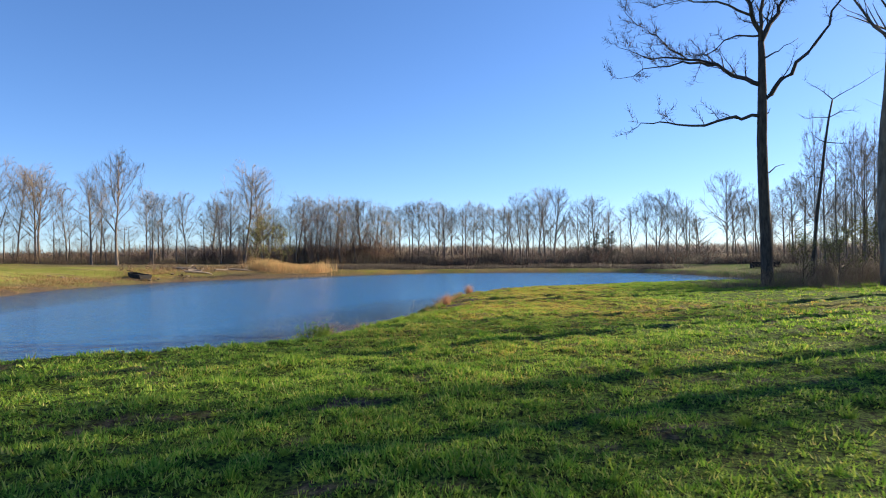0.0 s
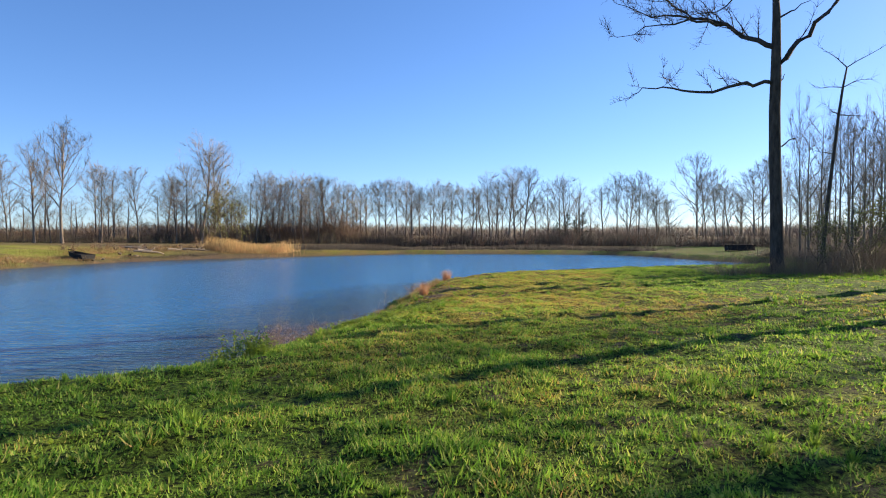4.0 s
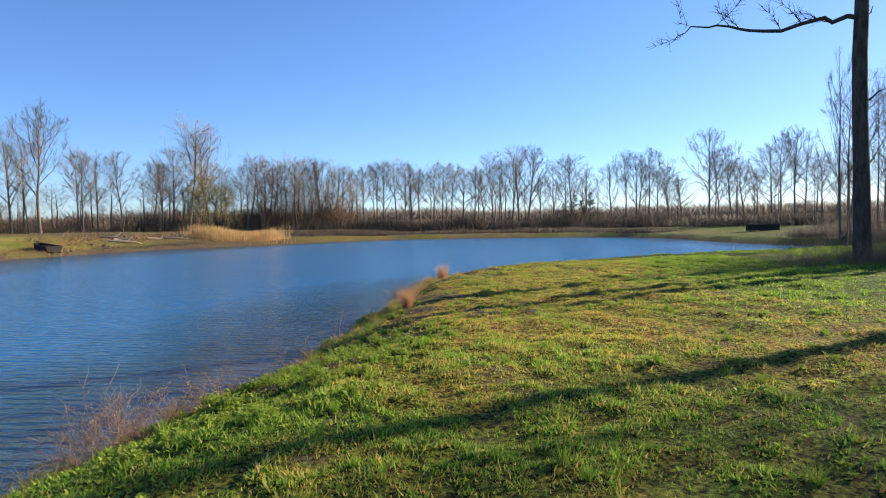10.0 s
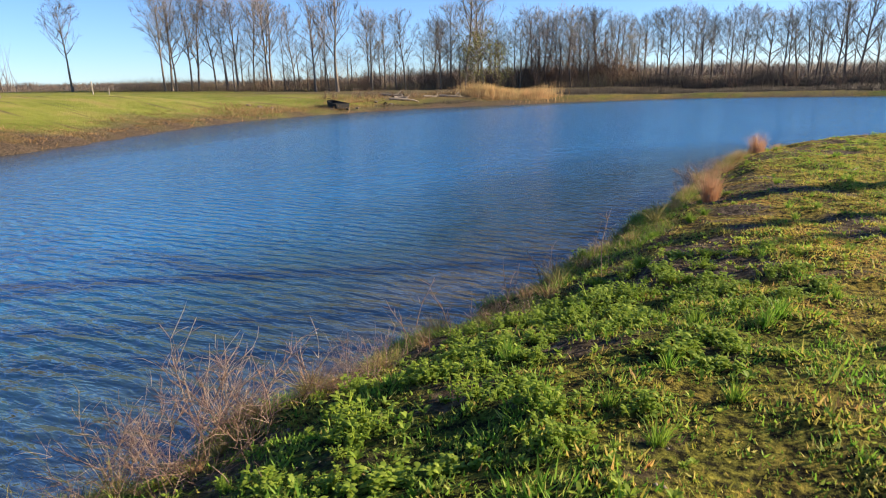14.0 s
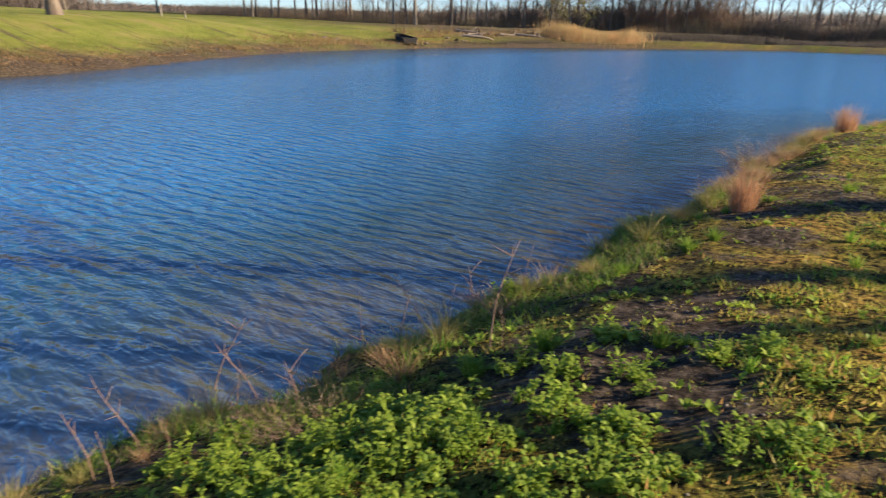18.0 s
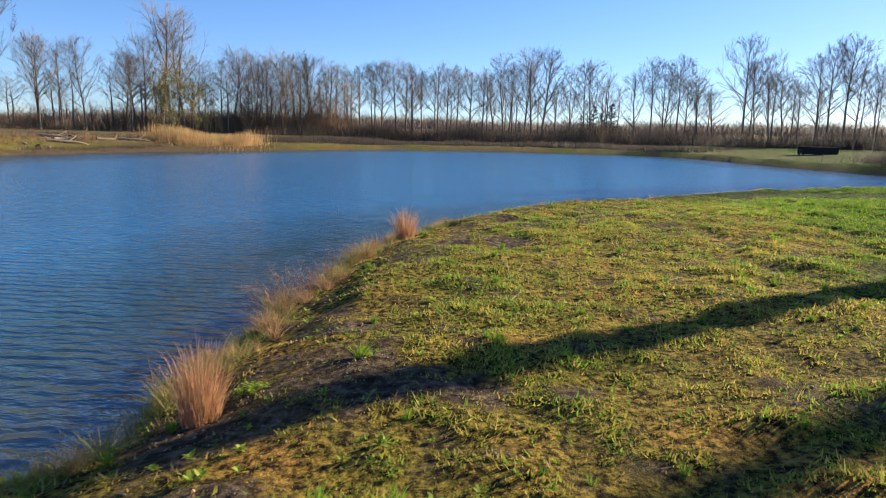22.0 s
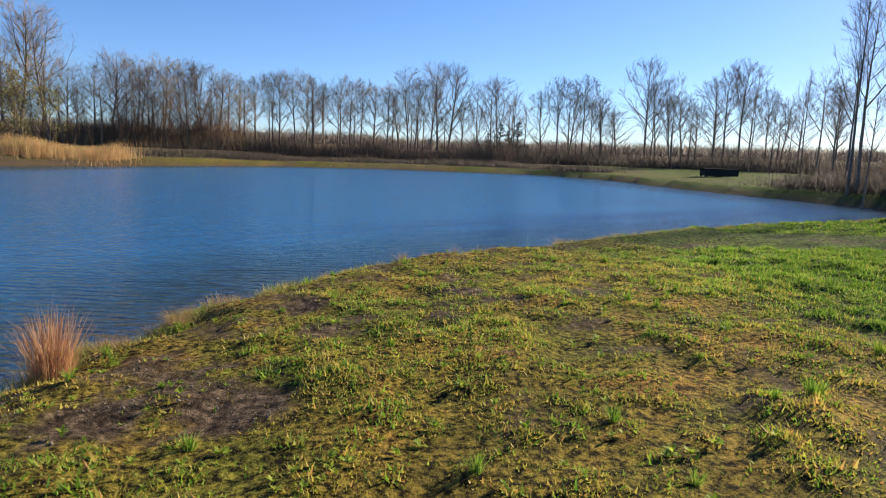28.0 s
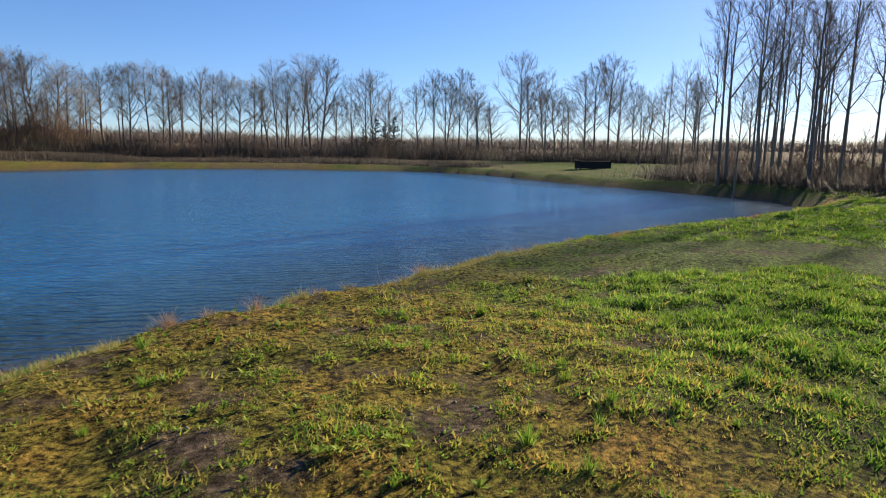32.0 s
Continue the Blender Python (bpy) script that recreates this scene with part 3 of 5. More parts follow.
FAR_ROW_EAST = [(18.1, 127.2, 12.1), (20.7, 127.8, 14.1), (23.2, 130.3, 12.2), (24.1, 125.0, 14.2), (26.6, 129.6, 11.5), (28.3, 128.2, 11.3), (31.1, 129.5, 9.3), (37.0, 133.1, 18.5),
                (37.6, 129.7, 14.2), (38.5, 125.2, 14.7), (40.8, 126.5, 12.3), (43.6, 127.7, 10.8), (42.0, 117.6, 13.6), (42.8, 116.2, 14.3), (43.8, 113.6, 15.7), (46.4, 115.7, 12.1),
                (49.3, 116.6, 11.9), (50.2, 114.0, 10.7), (51.2, 111.3, 11.6), (54, 108, 12), (57, 112, 13), (60, 104, 12)]
EAST_WOOD = [(36.9, 91.9, 9.1), (36.9, 86.1, 10.9), (35.9, 82.0, 10.4), (33.8, 76.2, 8.2), (23.6, 58.8, 14.5), (24.6, 59.5, 12), (22.9, 56.4, 7), (24.4, 56.6, 12), (26.3, 57.8, 13), (25.0, 53.6, 11.5),
             (27.2, 58.3, 12.5), (28.2, 57.0, 11.5), (26.2, 54.2, 8.5), (24.6, 51.3, 12), (28.5, 55.2, 11), (30.7, 58.7, 11), (27.8, 52.1, 11.5), (30.9, 55.6, 11), (26.3, 49.8, 12.5), (29, 62, 12), (33, 66, 11), (34, 63, 12), (37, 70, 11)]
EAST_BACK = [(27.4, 61, 13), (31.5, 51.3, 13), (35.2, 54.0, 13), (32.5, 63.8, 12), (38.9, 57.6, 12), (35.8, 66.2, 12), (41, 70.5, 12), (38.5, 74.3, 13), (29.4, 48.8, 13), (37.0, 50.6, 13), (42.8, 78.0, 12), (31.0, 70.2, 11)]
UNDERSTOREY = [(-86 + 34 * k / 25 + 2.5 * math.sin(7.7 * k), 88 + 21 * k / 25 + 3.5 * math.sin(4.1 * k), 6.8 + 2.2 * math.sin(2.9 * k)) for k in range(26)]
UNDERSTOREY += [(-52 + 25 * k / 17 + 1.5 * math.sin(5.7 * k), 105 + 9 * k / 17 + 2.5 * math.sin(3.1 * k), 7.5 + 2 * math.sin(2.3 * k)) for k in range(18)]
BEHIND_ROW = [(-52 + 3.1 * k + 2.2 * math.sin(5.1 * k), 137 + 9 * math.sin(2.3 * k), 11.5 + 2.5 * math.sin(3.7 * k)) for k in range(38)]
# never in view, known by the long shade that they throw over the lawn
SHADE_WOOD = [(17.5, 32.9, 20), (14.8, 29.7, 17), (13.6, 24.4, 16), (12.3, 19.2, 15), (15.6, 16.2, 15), (18.2, 19.4, 15)]
SHADE_CROWNS = [(21, 19.5, 14), (26, 22, 15), (27.5, 17, 15), (27.6, 41.4, 11.5), (30.1, 44.3, 13.2), (32.2, 47.3, 14.2), (34.1, 44.8, 12.5)]
SHADE_SLIM = [(20.9, 27.7, 15), (22.5, 28.1, 15), (21.7, 26.3, 15), (18.0, 20.6, 15), (24.3, 48.3, 12)]


def build_trees():
    rng = random.Random(11)
    kinds = [bare_tree("bare_tree", 20 + k, 14.0, 0.16 + 0.02 * (k % 3), 0.27 + 0.04 * (k % 3), 0.2 + 0.05 * (k % 4), 19, 21, 500 if k in (2, 5) else 0, BARK if k % 3 else BARK_DARK) for k in range(7)]
    slim = [bare_tree("slim_tree", 40 + k, 14.0, 0.14 + 0.02 * k, 0.18 + 0.03 * k, 0.25 + 0.07 * k, 10, 12, 0, BARK if k else BARK_DARK) for k in range(3)]
    tall = [bare_tree("tall_tree", 60 + k, 14.0, 0.24, 0.22, 0.64, 9, 12, 0, BARK_DARK) for k in range(2)]
    used = set()
    for group, row, label in (("trees west of the pond", LEFT_ROW, "slender grey bare tree standing at the edge of the field"),
                              ("trees on the reedy shore", LEFT_SHORE, "tall bare tree behind the dry reeds"),
                              ("trees of the thicket", THICKET, "bare tree rising out of the brown thicket"),
                              ("trees of the far row", FAR_ROW, "slender bare tree in the row beyond the pond"),
                              ("trees of the far row", FAR_ROW_EAST, "bare tree with a rounded crown beyond the pond"),
                              ("young trees in the brush", UNDERSTOREY, "young bare tree among the brown brush"),
                              ("trees behind the far row", BEHIND_ROW, "thin hazy bare tree behind the far row"),
                              ("trees of the shore wood", EAST_WOOD, "tall thin bare tree in the wood by the water"),
                              ("trees of the shore wood", EAST_BACK, "thin bare tree deep in the wood"),
                              ("trees beside the lawn", SHADE_WOOD, "tall bare tree at the edge of the lawn"),
                              ("trees beside the lawn", SHADE_CROWNS, "spreading bare tree behind the edge of the lawn"),
                              ("trees beside the lawn", SHADE_SLIM, "thin bare tree behind the edge of the lawn")):
        for x, y, h in row:
            pool = slim if row in (EAST_WOOD, EAST_BACK, BEHIND_ROW, SHADE_SLIM, UNDERSTOREY) else tall if row is SHADE_WOOD else [kinds[2], kinds[5], kinds[1]] if row in (THICKET, LEFT_SHORE) else kinds
            k = rng.randrange(len(pool))
            s = h / 14.0
            m = pose(x, y, land_at(x, y) - 0.05, 0, 0, rng.uniform(0, 360))
            w = s ** 0.6 * rng.uniform(0.9, 1.15) * (0.66 if row in (EAST_WOOD, EAST_BACK, SHADE_SLIM) else 1.1 if row is SHADE_WOOD else 1.25 if row is UNDERSTOREY else 1.0)
            if pool[k] in used:
                ob = copy_thing(pool[k], m)
            else:
                ob = pool[k]
                ob.matrix_basis = m
                used.add(ob)
            ob.scale = (w, w, s)
            tagged(ob, label, "tree", group)
    pale = bare_tree("pale_tree", 77, 15.0, 0.42, 0.3, 0.2, 13, 12, 0, BARK_PALE)
    pale.matrix_basis = pose(-45.2, 26.1, land_at(-45.2, 26.1) - 0.05, 0, 6, 20)
    tagged(pale, "pale-barked leaning bare tree on the grassy slope", "tree", "pale trees on the slope")
    other = copy_thing(pale, pose(-47.6, 34.0, land_at(-47.6, 34) - 0.05, 0, -6, 140))
    fork = Tubes()
    fork.add(bough(random.Random(6), Vector((0, 0, 0.7)), Vector((0.5, 0.55, 1)), 9, 7, 0.05, 0.05), [0.3, 0.27, 0.24, 0.2, 0.16, 0.12, 0.08, 0.04], 8)
    fork.make("second_trunk", BARK_PALE, other)


def build_bushes():
    """Leafless many-stemmed bushes: the thicket and the brush under the far trees."""
    rng = random.Random(44)
    kinds = []
    for k in range(3):
        r2 = random.Random(300 + k)
        top = new("bush")
        cr = Tubes()
        for n in range(9):
            way = Vector((r2.gauss(0, 0.5), r2.gauss(0, 0.5), 1))
            line = bough(r2, Vector((r2.gauss(0, 0.5), r2.gauss(0, 0.5), -0.05)), way, r2.uniform(2.2, 5.0), 6, 0.02, 0.2)
            cr.add(line, [0.05 * (1 - j / 6.8) for j in range(7)], 4)
            crown_on(r2, cr, line, 0.05, 1.6, 6, 5)
        cr.make("crown", BRUSH_BARK, top)
        kinds.append(top)
    spots = []
    for a, b, n, w, size in (((-47, 109), (-27, 116), 34, 2.6, 1.0), ((-45, 112), (-30, 117), 12, 2.0, 1.3), ((-58, 102), (-47, 108), 12, 2.0, 0.85), ((-84, 90), (-54, 108), 26, 3.0, 0.7), ((-25, 116), (50, 108), 34, 3.0, 0.55), ((27, 50), (31, 66), 12, 2.5, 0.5), ((-45, 62), (-39, 79), 16, 1.6, 0.2)):
        for k in range(n):
            s = (k + rng.random()) / n
            x, y = a[0] + (b[0] - a[0]) * s + rng.gauss(0, w * 0.5), a[1] + (b[1] - a[1]) * s + rng.gauss(0, w)
            spots.append((x, y, size * rng.uniform(0.75, 1.25)))
    for n, (x, y, s) in enumerate(spots):
        m = pose(x, y, land_at(x, y) - 0.03, 0, 0, rng.uniform(0, 360))
        ob = kinds[n] if n < 3 else copy_thing(kinds[rng.randrange(3)], m)
        ob.matrix_basis = m
        ob.scale = (s, s, s)
        tagged(ob, "leafless brown bush with many stems", "bush", "bushes round the pond")


def build_lawn_tree():
    """The tall tree at the corner of the lawn, with its long low limb."""
    rng = random.Random(5)
    base = Vector((9.85, 29.6, land_at(9.85, 29.6) - 0.1))
    top = new("lawn_tree")
    top.location = base
    z0 = base.z
    tt = Tubes()
    line = [Vector((dx, dy, z - z0)) for dx, dy, z in ((0.03, 0, 0.55), (0.02, 0, 1.0), (0.0, 0, 1.8), (-0.03, 0, 3.5), (-0.09, 0.02, 5.5), (-0.12, 0.0, 7.3), (-0.08, 0, 8.6), (-0.06, 0.03, 9.8), (-0.05, 0.05, 11.0), (-0.08, 0.05, 11.7))]
    tt.add(line, [0.37, 0.28, 0.245, 0.23, 0.22, 0.21, 0.2, 0.175, 0.15, 0.125], 14)
    tt.make("trunk", BARK_LAWN, top)
    twig = Tubes()

    def limb(pts, r0, fine, label=""):
        lt = Tubes()
        raw = [Vector((x - base.x, dy, z - z0)) for x, dy, z in pts]
        pl = [raw[0]]
        for a, b in zip(raw, raw[1:]):
            for s in (0.34, 0.67, 1.0):
                k = 0.05 * (b - a).length
                pl.append(a.lerp(b, s) + Vector((rng.gauss(0, k), rng.gauss(0, k), rng.gauss(0, k))) * (s < 1))
        n = len(pl) - 1
        lt.add(pl, [max(r0 * (1 - i / (n * 1.08)), 0.012) for i in range(n + 1)], 7)
        long = sum((b - a).length for a, b in zip(raw, raw[1:]))
        for q in range(2, n + 1):
            for _ in range(2 if fine >= 0.95 else 1 if rng.random() < fine else 0):
                d = (pl[q] - pl[q - 1]).normalized()
                w = d + Vector((rng.gauss(0, 0.75), rng.gauss(0, 0.75), rng.gauss(0.45, 0.5)))
                sub = bough(rng, pl[q], w, rng.uniform(0.08, 0.2) * long + 0.25, 5, 0.06, 0.22)
                r1 = max(r0 * (1 - q / (n * 1.08)) * 0.36, 0.009)
                lt.add(sub, [max(r1 * (1 - j / 5.5), 0.005) for j in range(6)], 4)
                for p in range(1, 6):
                    for _ in range(4):
                        w3 = (sub[p] - sub[p - 1]).normalized() + Vector((rng.gauss(0, 0.6), rng.gauss(0, 0.6), rng.gauss(0.3, 0.5)))
                        t3 = bough(rng, sub[p], w3, rng.uniform(0.15, 0.5), 3, 0.05, 0.3)
                        twig.add(t3, [0.008, 0.007, 0.005, 0.003], 3)
        lt.make("limb", BARK_LAWN, top, label)
        return pl

    limb([(9.75, 0, 8.35), (8.6, -0.2, 8.35), (6.7, -0.5, 7.95), (5.7, -0.6, 8.1), (4.5, -0.8, 8.1), (4.0, -0.9, 7.7)], 0.08, 0.6, "long nearly level limb")
    limb([(9.72, 0, 9.75), (8.9, 0.3, 10.2), (8.1, 0.6, 10.9), (6.9, 1.0, 11.3), (5.3, 1.3, 11.5), (3.9, 1.5, 12.2)], 0.11, 0.95)
    limb([(8.1, 0.6, 10.9), (6.8, 0.2, 10.9), (5.4, -0.2, 10.7), (3.6, -0.4, 10.2)], 0.07, 0.95)
    limb([(6.9, 1.0, 11.3), (6.0, 1.4, 12.2), (5.0, 1.7, 13.2), (4.3, 2.0, 14.0)], 0.06, 0.95)
    limb([(9.85, 0, 9.05), (10.5, -0.2, 9.9), (11.5, -0.4, 10.9), (12.3, -0.6, 12.0), (13.1, -0.8, 13.5), (13.8, -1, 15.2)], 0.115, 0.7)
    limb([(9.75, 0, 11.7), (9.3, -0.3, 12.7), (8.8, -0.6, 13.8), (8.2, -0.9, 15.5), (7.9, -1.0, 17.0)], 0.12, 0.95)
    limb([(9.78, 0, 11.7), (10.3, 0.3, 12.6), (10.9, 0.6, 13.6), (11.2, 0.8, 15.0), (11.3, 1.0, 17.5)], 0.13, 0.95)
    limb([(9.78, 0, 11.5), (9.85, 0.3, 13.0), (10.1, 0.4, 14.6), (9.9, 0.5, 16.6), (10.2, 0.5, 19.0)], 0.10, 0.95)
    limb([(9.7, 0, 11.9), (8.8, 0.1, 12.0), (7.6, 0.3, 11.3), (6.6, 0.3, 11.2)], 0.05, 0.9)
    limb([(9.3, -0.3, 12.7), (7.8, -0.6, 13.3), (6.4, -0.9, 13.4), (5.0, -1.2, 13.0)], 0.06, 0.95)
    limb([(9.9, 0, 10.9), (10.5, 0.1, 11.2), (11.4, 0.3, 11.8)], 0.045, 0.4, "short broken limb")
    limb([(10.0, 0, 5.85), (10.25, -0.05, 6.1), (10.6, -0.1, 6.2)], 0.035, 0.0, "short dead stub")
    limb([(9.9, 0, 8.3), (10.05, 0, 8.6), (10.1, 0, 8.7)], 0.03, 0.0, "short dead stub")
    tagged(twig.make("outer_crown", BARK_LAWN, top), kind="stuff")
    tagged(top, "tall dark bare tree with one long level limb", "tree")

    lean = new("leaning_tree")
    lb = Vector((12.4, 31.4, land_at(12.4, 31.4) - 0.1))
    lean.location = lb
    lt = Tubes()
    pl = [Vector(p) for p in ((0, 0, 0), (0.12, 0.1, 1.5), (0.34, 0.25, 3.2), (0.64, 0.45, 5.0), (0.9, 0.6, 6.7), (1.16, 0.8, 7.9), (1.42, 1.0, 8.8))]
    lt.add(pl, [0.11, 0.09, 0.08, 0.07, 0.06, 0.05, 0.035], 8)
    lt.make("trunk", BARK_LAWN, lean)
    ct = Tubes()
    for a, way, long in ((6, (0.9, 0.2, 0.55), 2.6), (6, (-0.5, 0.3, 1), 1.6), (5, (0.5, -0.6, 0.3), 1.2), (5, (-0.7, 0.2, 0.2), 1.0), (4, (0.8, 0.1, 0.05), 1.4), (4, (-0.8, -0.4, 0.3), 0.9), (3, (-0.7, 0.1, 0.2), 0.8)):
        ln = bough(rng, pl[a], Vector(way), long, 6, 0.03, 0.16)
        ct.add(ln, [0.026 * (1 - j / 6.5) for j in range(7)], 5)
        for q in range(1, 7):
            for _ in range(3):
                cone(ct.v, ct.f, ln[q], (ln[q] - ln[q - 1]).normalized() + Vector((rng.gauss(0, 0.7), rng.gauss(0, 0.7), rng.gauss(0.1, 0.6))), rng.uniform(0.2, 0.7), 0.007)
    ct.make("crown", BARK_LAWN, lean)
    tagged(lean, "thin leaning bare tree rising out of the brush", "tree")


BARK_PALE = make_bark("pale_bark", (0.11, 0.08, 0.06), (0.3, 0.24, 0.18), 3.0)
BARK_LAWN = make_bark("furrowed_bark", (0.035, 0.03, 0.026), (0.12, 0.1, 0.082), 9.0)
BRUSH_BARK = make_bark("brush_bark", (0.15, 0.1, 0.07), (0.34, 0.235, 0.165))
build_trees()
build_bushes()
build_lawn_tree()


# ---- quick meshes of very many small pieces ----
def swarm(name, verts, faces_per, mat, label, category):
    """One mesh from an array (pieces, corners, 3); faces_per lists the corner numbers of each piece's faces."""
    n, c = verts.shape[:2]
    me = bpy.data.meshes.new(name)
    me.vertices.add(n * c)
    me.vertices.foreach_set("co", verts.astype(np.float32).ravel())
    sizes = np.array([len(f) for f in faces_per])
    flat = np.concatenate([np.array(f) for f in faces_per])
    loops = (flat[None, :] + (np.arange(n) * c)[:, None]).ravel()
    starts = (np.concatenate([[0], np.cumsum(sizes)[:-1]])[None, :] + (np.arange(n) * len(flat))[:, None]).ravel()
    me.loops.add(len(loops))
    me.loops.foreach_set("vertex_index", loops.astype(np.int32))
    me.polygons.add(len(starts))
    me.polygons.foreach_set("loop_start", starts.astype(np.int32))
    me.update(calc_edges=True)
    me.validate()
    me.materials.append(mat)
    return tagged(new(name, me), label, category, kind="stuff")


def blades(rng, x, y, z, height, width, bend, lean):
    """Short leaning grass blades, a foot and a tip each."""
    n = len(x)
    an = rng.uniform(0, 2 * math.pi, n)
    side = np.stack([np.cos(an), np.sin(an), np.zeros(n)], 1) * (width / 2)[:, None]
    out = np.stack([np.cos(lean), np.sin(lean), np.zeros(n)], 1) * (bend * height)[:, None]
    foot = np.stack([x, y, z - 0.01], 1)
    up = np.stack([np.zeros(n), np.zeros(n), height], 1)
    return np.stack([foot - side, foot + side, foot + up * (1 - 0.35 * bend ** 2)[:, None] + out], 1)


BLADE_FACES = [(0, 1, 2)]


def walk_line_distance(x, y):
    """Metres from the line that the lawn's user treads."""
    best = np.full(len(x), 1e9)
    for (ax, ay), (bx, by) in zip(((0, 0), (-1.2, 6), (-1.9, 13), (-1.8, 16), (0.6, 27)), ((-1.2, 6), (-1.9, 13), (-1.8, 16), (0.6, 27), (5.5, 32))):
        ex, ey = bx - ax, by - ay
        k = (((x - ax) * ex + (y - ay) * ey) / (ex * ex + ey * ey)).clip(0, 1)
        best = np.minimum(best, np.hypot(x - ax - k * ex, y - ay - k * ey))
    return best


def build_grass():
    """Tufts of a dozen blades each, leaning outwards, thickest beside the trodden line, and single blades between."""
    rng = np.random.RandomState(3)
    cx, cy = rng.uniform(-8, 7, 120000), rng.uniform(-1, 33, 120000)
    near = walk_line_distance(cx, cy)
    keep = rng.rand(len(cx)) < np.clip(1.6 * np.exp(-near / 2.1), 0.04, 1.0)
    cx, cy = cx[keep], cy[keep]
    x2, y2 = rng.uniform(-12, 28, 14000), rng.uniform(0, 50, 14000)
    x3, y3 = rng.uniform(1, 21, 17000), rng.uniform(26, 46, 17000)
    x2, y2 = np.concatenate([x2, x3]), np.concatenate([y2, y3])
    far2 = walk_line_distance(x2, y2) > 4
    cx, cy = np.concatenate([cx, x2[far2]]), np.concatenate([cy, y2[far2]])
    vigour = rng.gamma(2.2, 0.45, len(cx)).clip(0.25, 3.0)
    each = 18
    x = np.repeat(cx, each) + rng.normal(0, 0.036, len(cx) * each) * np.repeat(0.7 + 0.5 * vigour, each)
    y = np.repeat(cy, each) + rng.normal(0, 0.036, len(cx) * each) * np.repeat(0.7 + 0.5 * vigour, each)
    lean = np.arctan2(y - np.repeat(cy, each), x - np.repeat(cx, each)) + rng.normal(0, 0.5, len(x))
    vigour = np.repeat(vigour, each)
    kind = np.repeat(rng.rand(len(cx)), each)
    near = walk_line_distance(x, y)
    d = shore_distance(np.stack([x, y], 1))
    bare = bare_soil(x, y, d)
    clump = value_noise(x, y, 3.1) * 0.35 + value_noise(x, y, 1.3) * 0.3 + value_noise(x + 9, y, 5.7) * 0.35
    dry = dryness(x, y)
    keep = (d > 0.06) & (d < 22) & (rng.rand(len(x)) < (1.04 - 0.9 * bare) * smooth(clump, 0.16, 0.48))
    x, y, near, d, clump, dry, lean, vigour, kind = (a[keep] for a in (x, y, near, d, clump, dry, lean, vigour, kind))
    z = land(x, y, d)
    far = smooth(near, 2, 9)
    n = len(x)
    height = (0.01 + 0.025 * vigour * (0.4 + 1.2 * clump ** 1.5)) * rng.uniform(0.6, 1.15, n) * (1.25 - 0.5 * dry) * (1 + 0.35 * far)
    height = np.where((d < 1.6) & (y > 22), height * 0.7, height)
    width = (0.009 + 0.012 * rng.rand(n)) * (1 + 1.5 * far)
    v = blades(rng, x, y, z, height, width, rng.uniform(0.2, 1.0, n), lean)
    pick = kind < dry * 0.72
    withered = (kind > 1 - 0.9 * np.exp(-((d - 0.35) / 0.6) ** 2) * smooth(y, 17.5, 20.5)) & ~pick
    pick, green = pick & ~withered, ~pick & ~withered
    swarm("bank_grass", v[withered], BLADE_FACES, DRY, "withered reddish grass along the bank's edge", "grass")
    swarm("grass", v[green], BLADE_FACES, GRASS, "short uneven green lawn grass", "grass")
    swarm("dry_lawn_grass", v[pick], BLADE_FACES, LAWN_DRY, "short yellowed mossy lawn grass", "grass")


def build_bank_sward():
    """The rough grass that hangs down the bank to the water, half of it withered."""
    rng = np.random.RandomState(17)
    cx, cy = rng.uniform(-11, 9, 180000), rng.uniform(9, 41, 180000)
    d = shore_distance(np.stack([cx, cy], 1))
    keep = (d > 0.02) & (d < 0.2 + 0.9 * value_noise(cx, cy, 0.8)) & (value_noise(cx + 5, cy, 2.6) > 0.22)
    cx, cy = cx[keep][:14000], cy[keep][:14000]
    each = 13
    x = np.repeat(cx, each) + rng.normal(0, 0.045, len(cx) * each)
    y = np.repeat(cy, each) + rng.normal(0, 0.045, len(cx) * each)
    d = shore_distance(np.stack([x, y], 1))
    tall = np.repeat(rng.uniform(0.35, 1.0, len(cx)) ** 1.3, each) * (0.5 + value_noise(x, y, 1.7))
    dead = np.repeat(rng.rand(len(cx)) < 0.35 + 0.45 * smooth(cy, 19, 24), each)
    n = len(x)
    v = blades(rng, x, y, land(x, y, d), 0.03 + 0.13 * tall * rng.uniform(0.5, 1.0, n), 0.005 + 0.006 * rng.rand(n), rng.uniform(0.3, 1.5, n), rng.uniform(0, 6.3, n))
    swarm("bank_sward", v[dead], BLADE_FACES, FRINGE, "tangled half-dry grass hanging down the bank", "grass")
    swarm("bank_sward", v[~dead], BLADE_FACES, GRASS, "rough green grass hanging down the bank", "grass")


FRINGE = make_leaf("bank_grass_blade", (0.0, (0.16, 0.17, 0.045)), (0.5, (0.32, 0.27, 0.085)), (1.0, (0.5, 0.38, 0.2)), trans=0.4)
LAWN_DRY = make_leaf("yellow_grass", (0.0, (0.26, 0.26, 0.042)), (0.45, (0.42, 0.38, 0.07)), (0.8, (0.52, 0.4, 0.12)), (1.0, (0.46, 0.25, 0.09)), trans=0.45)
build_grass()
build_bank_sward()


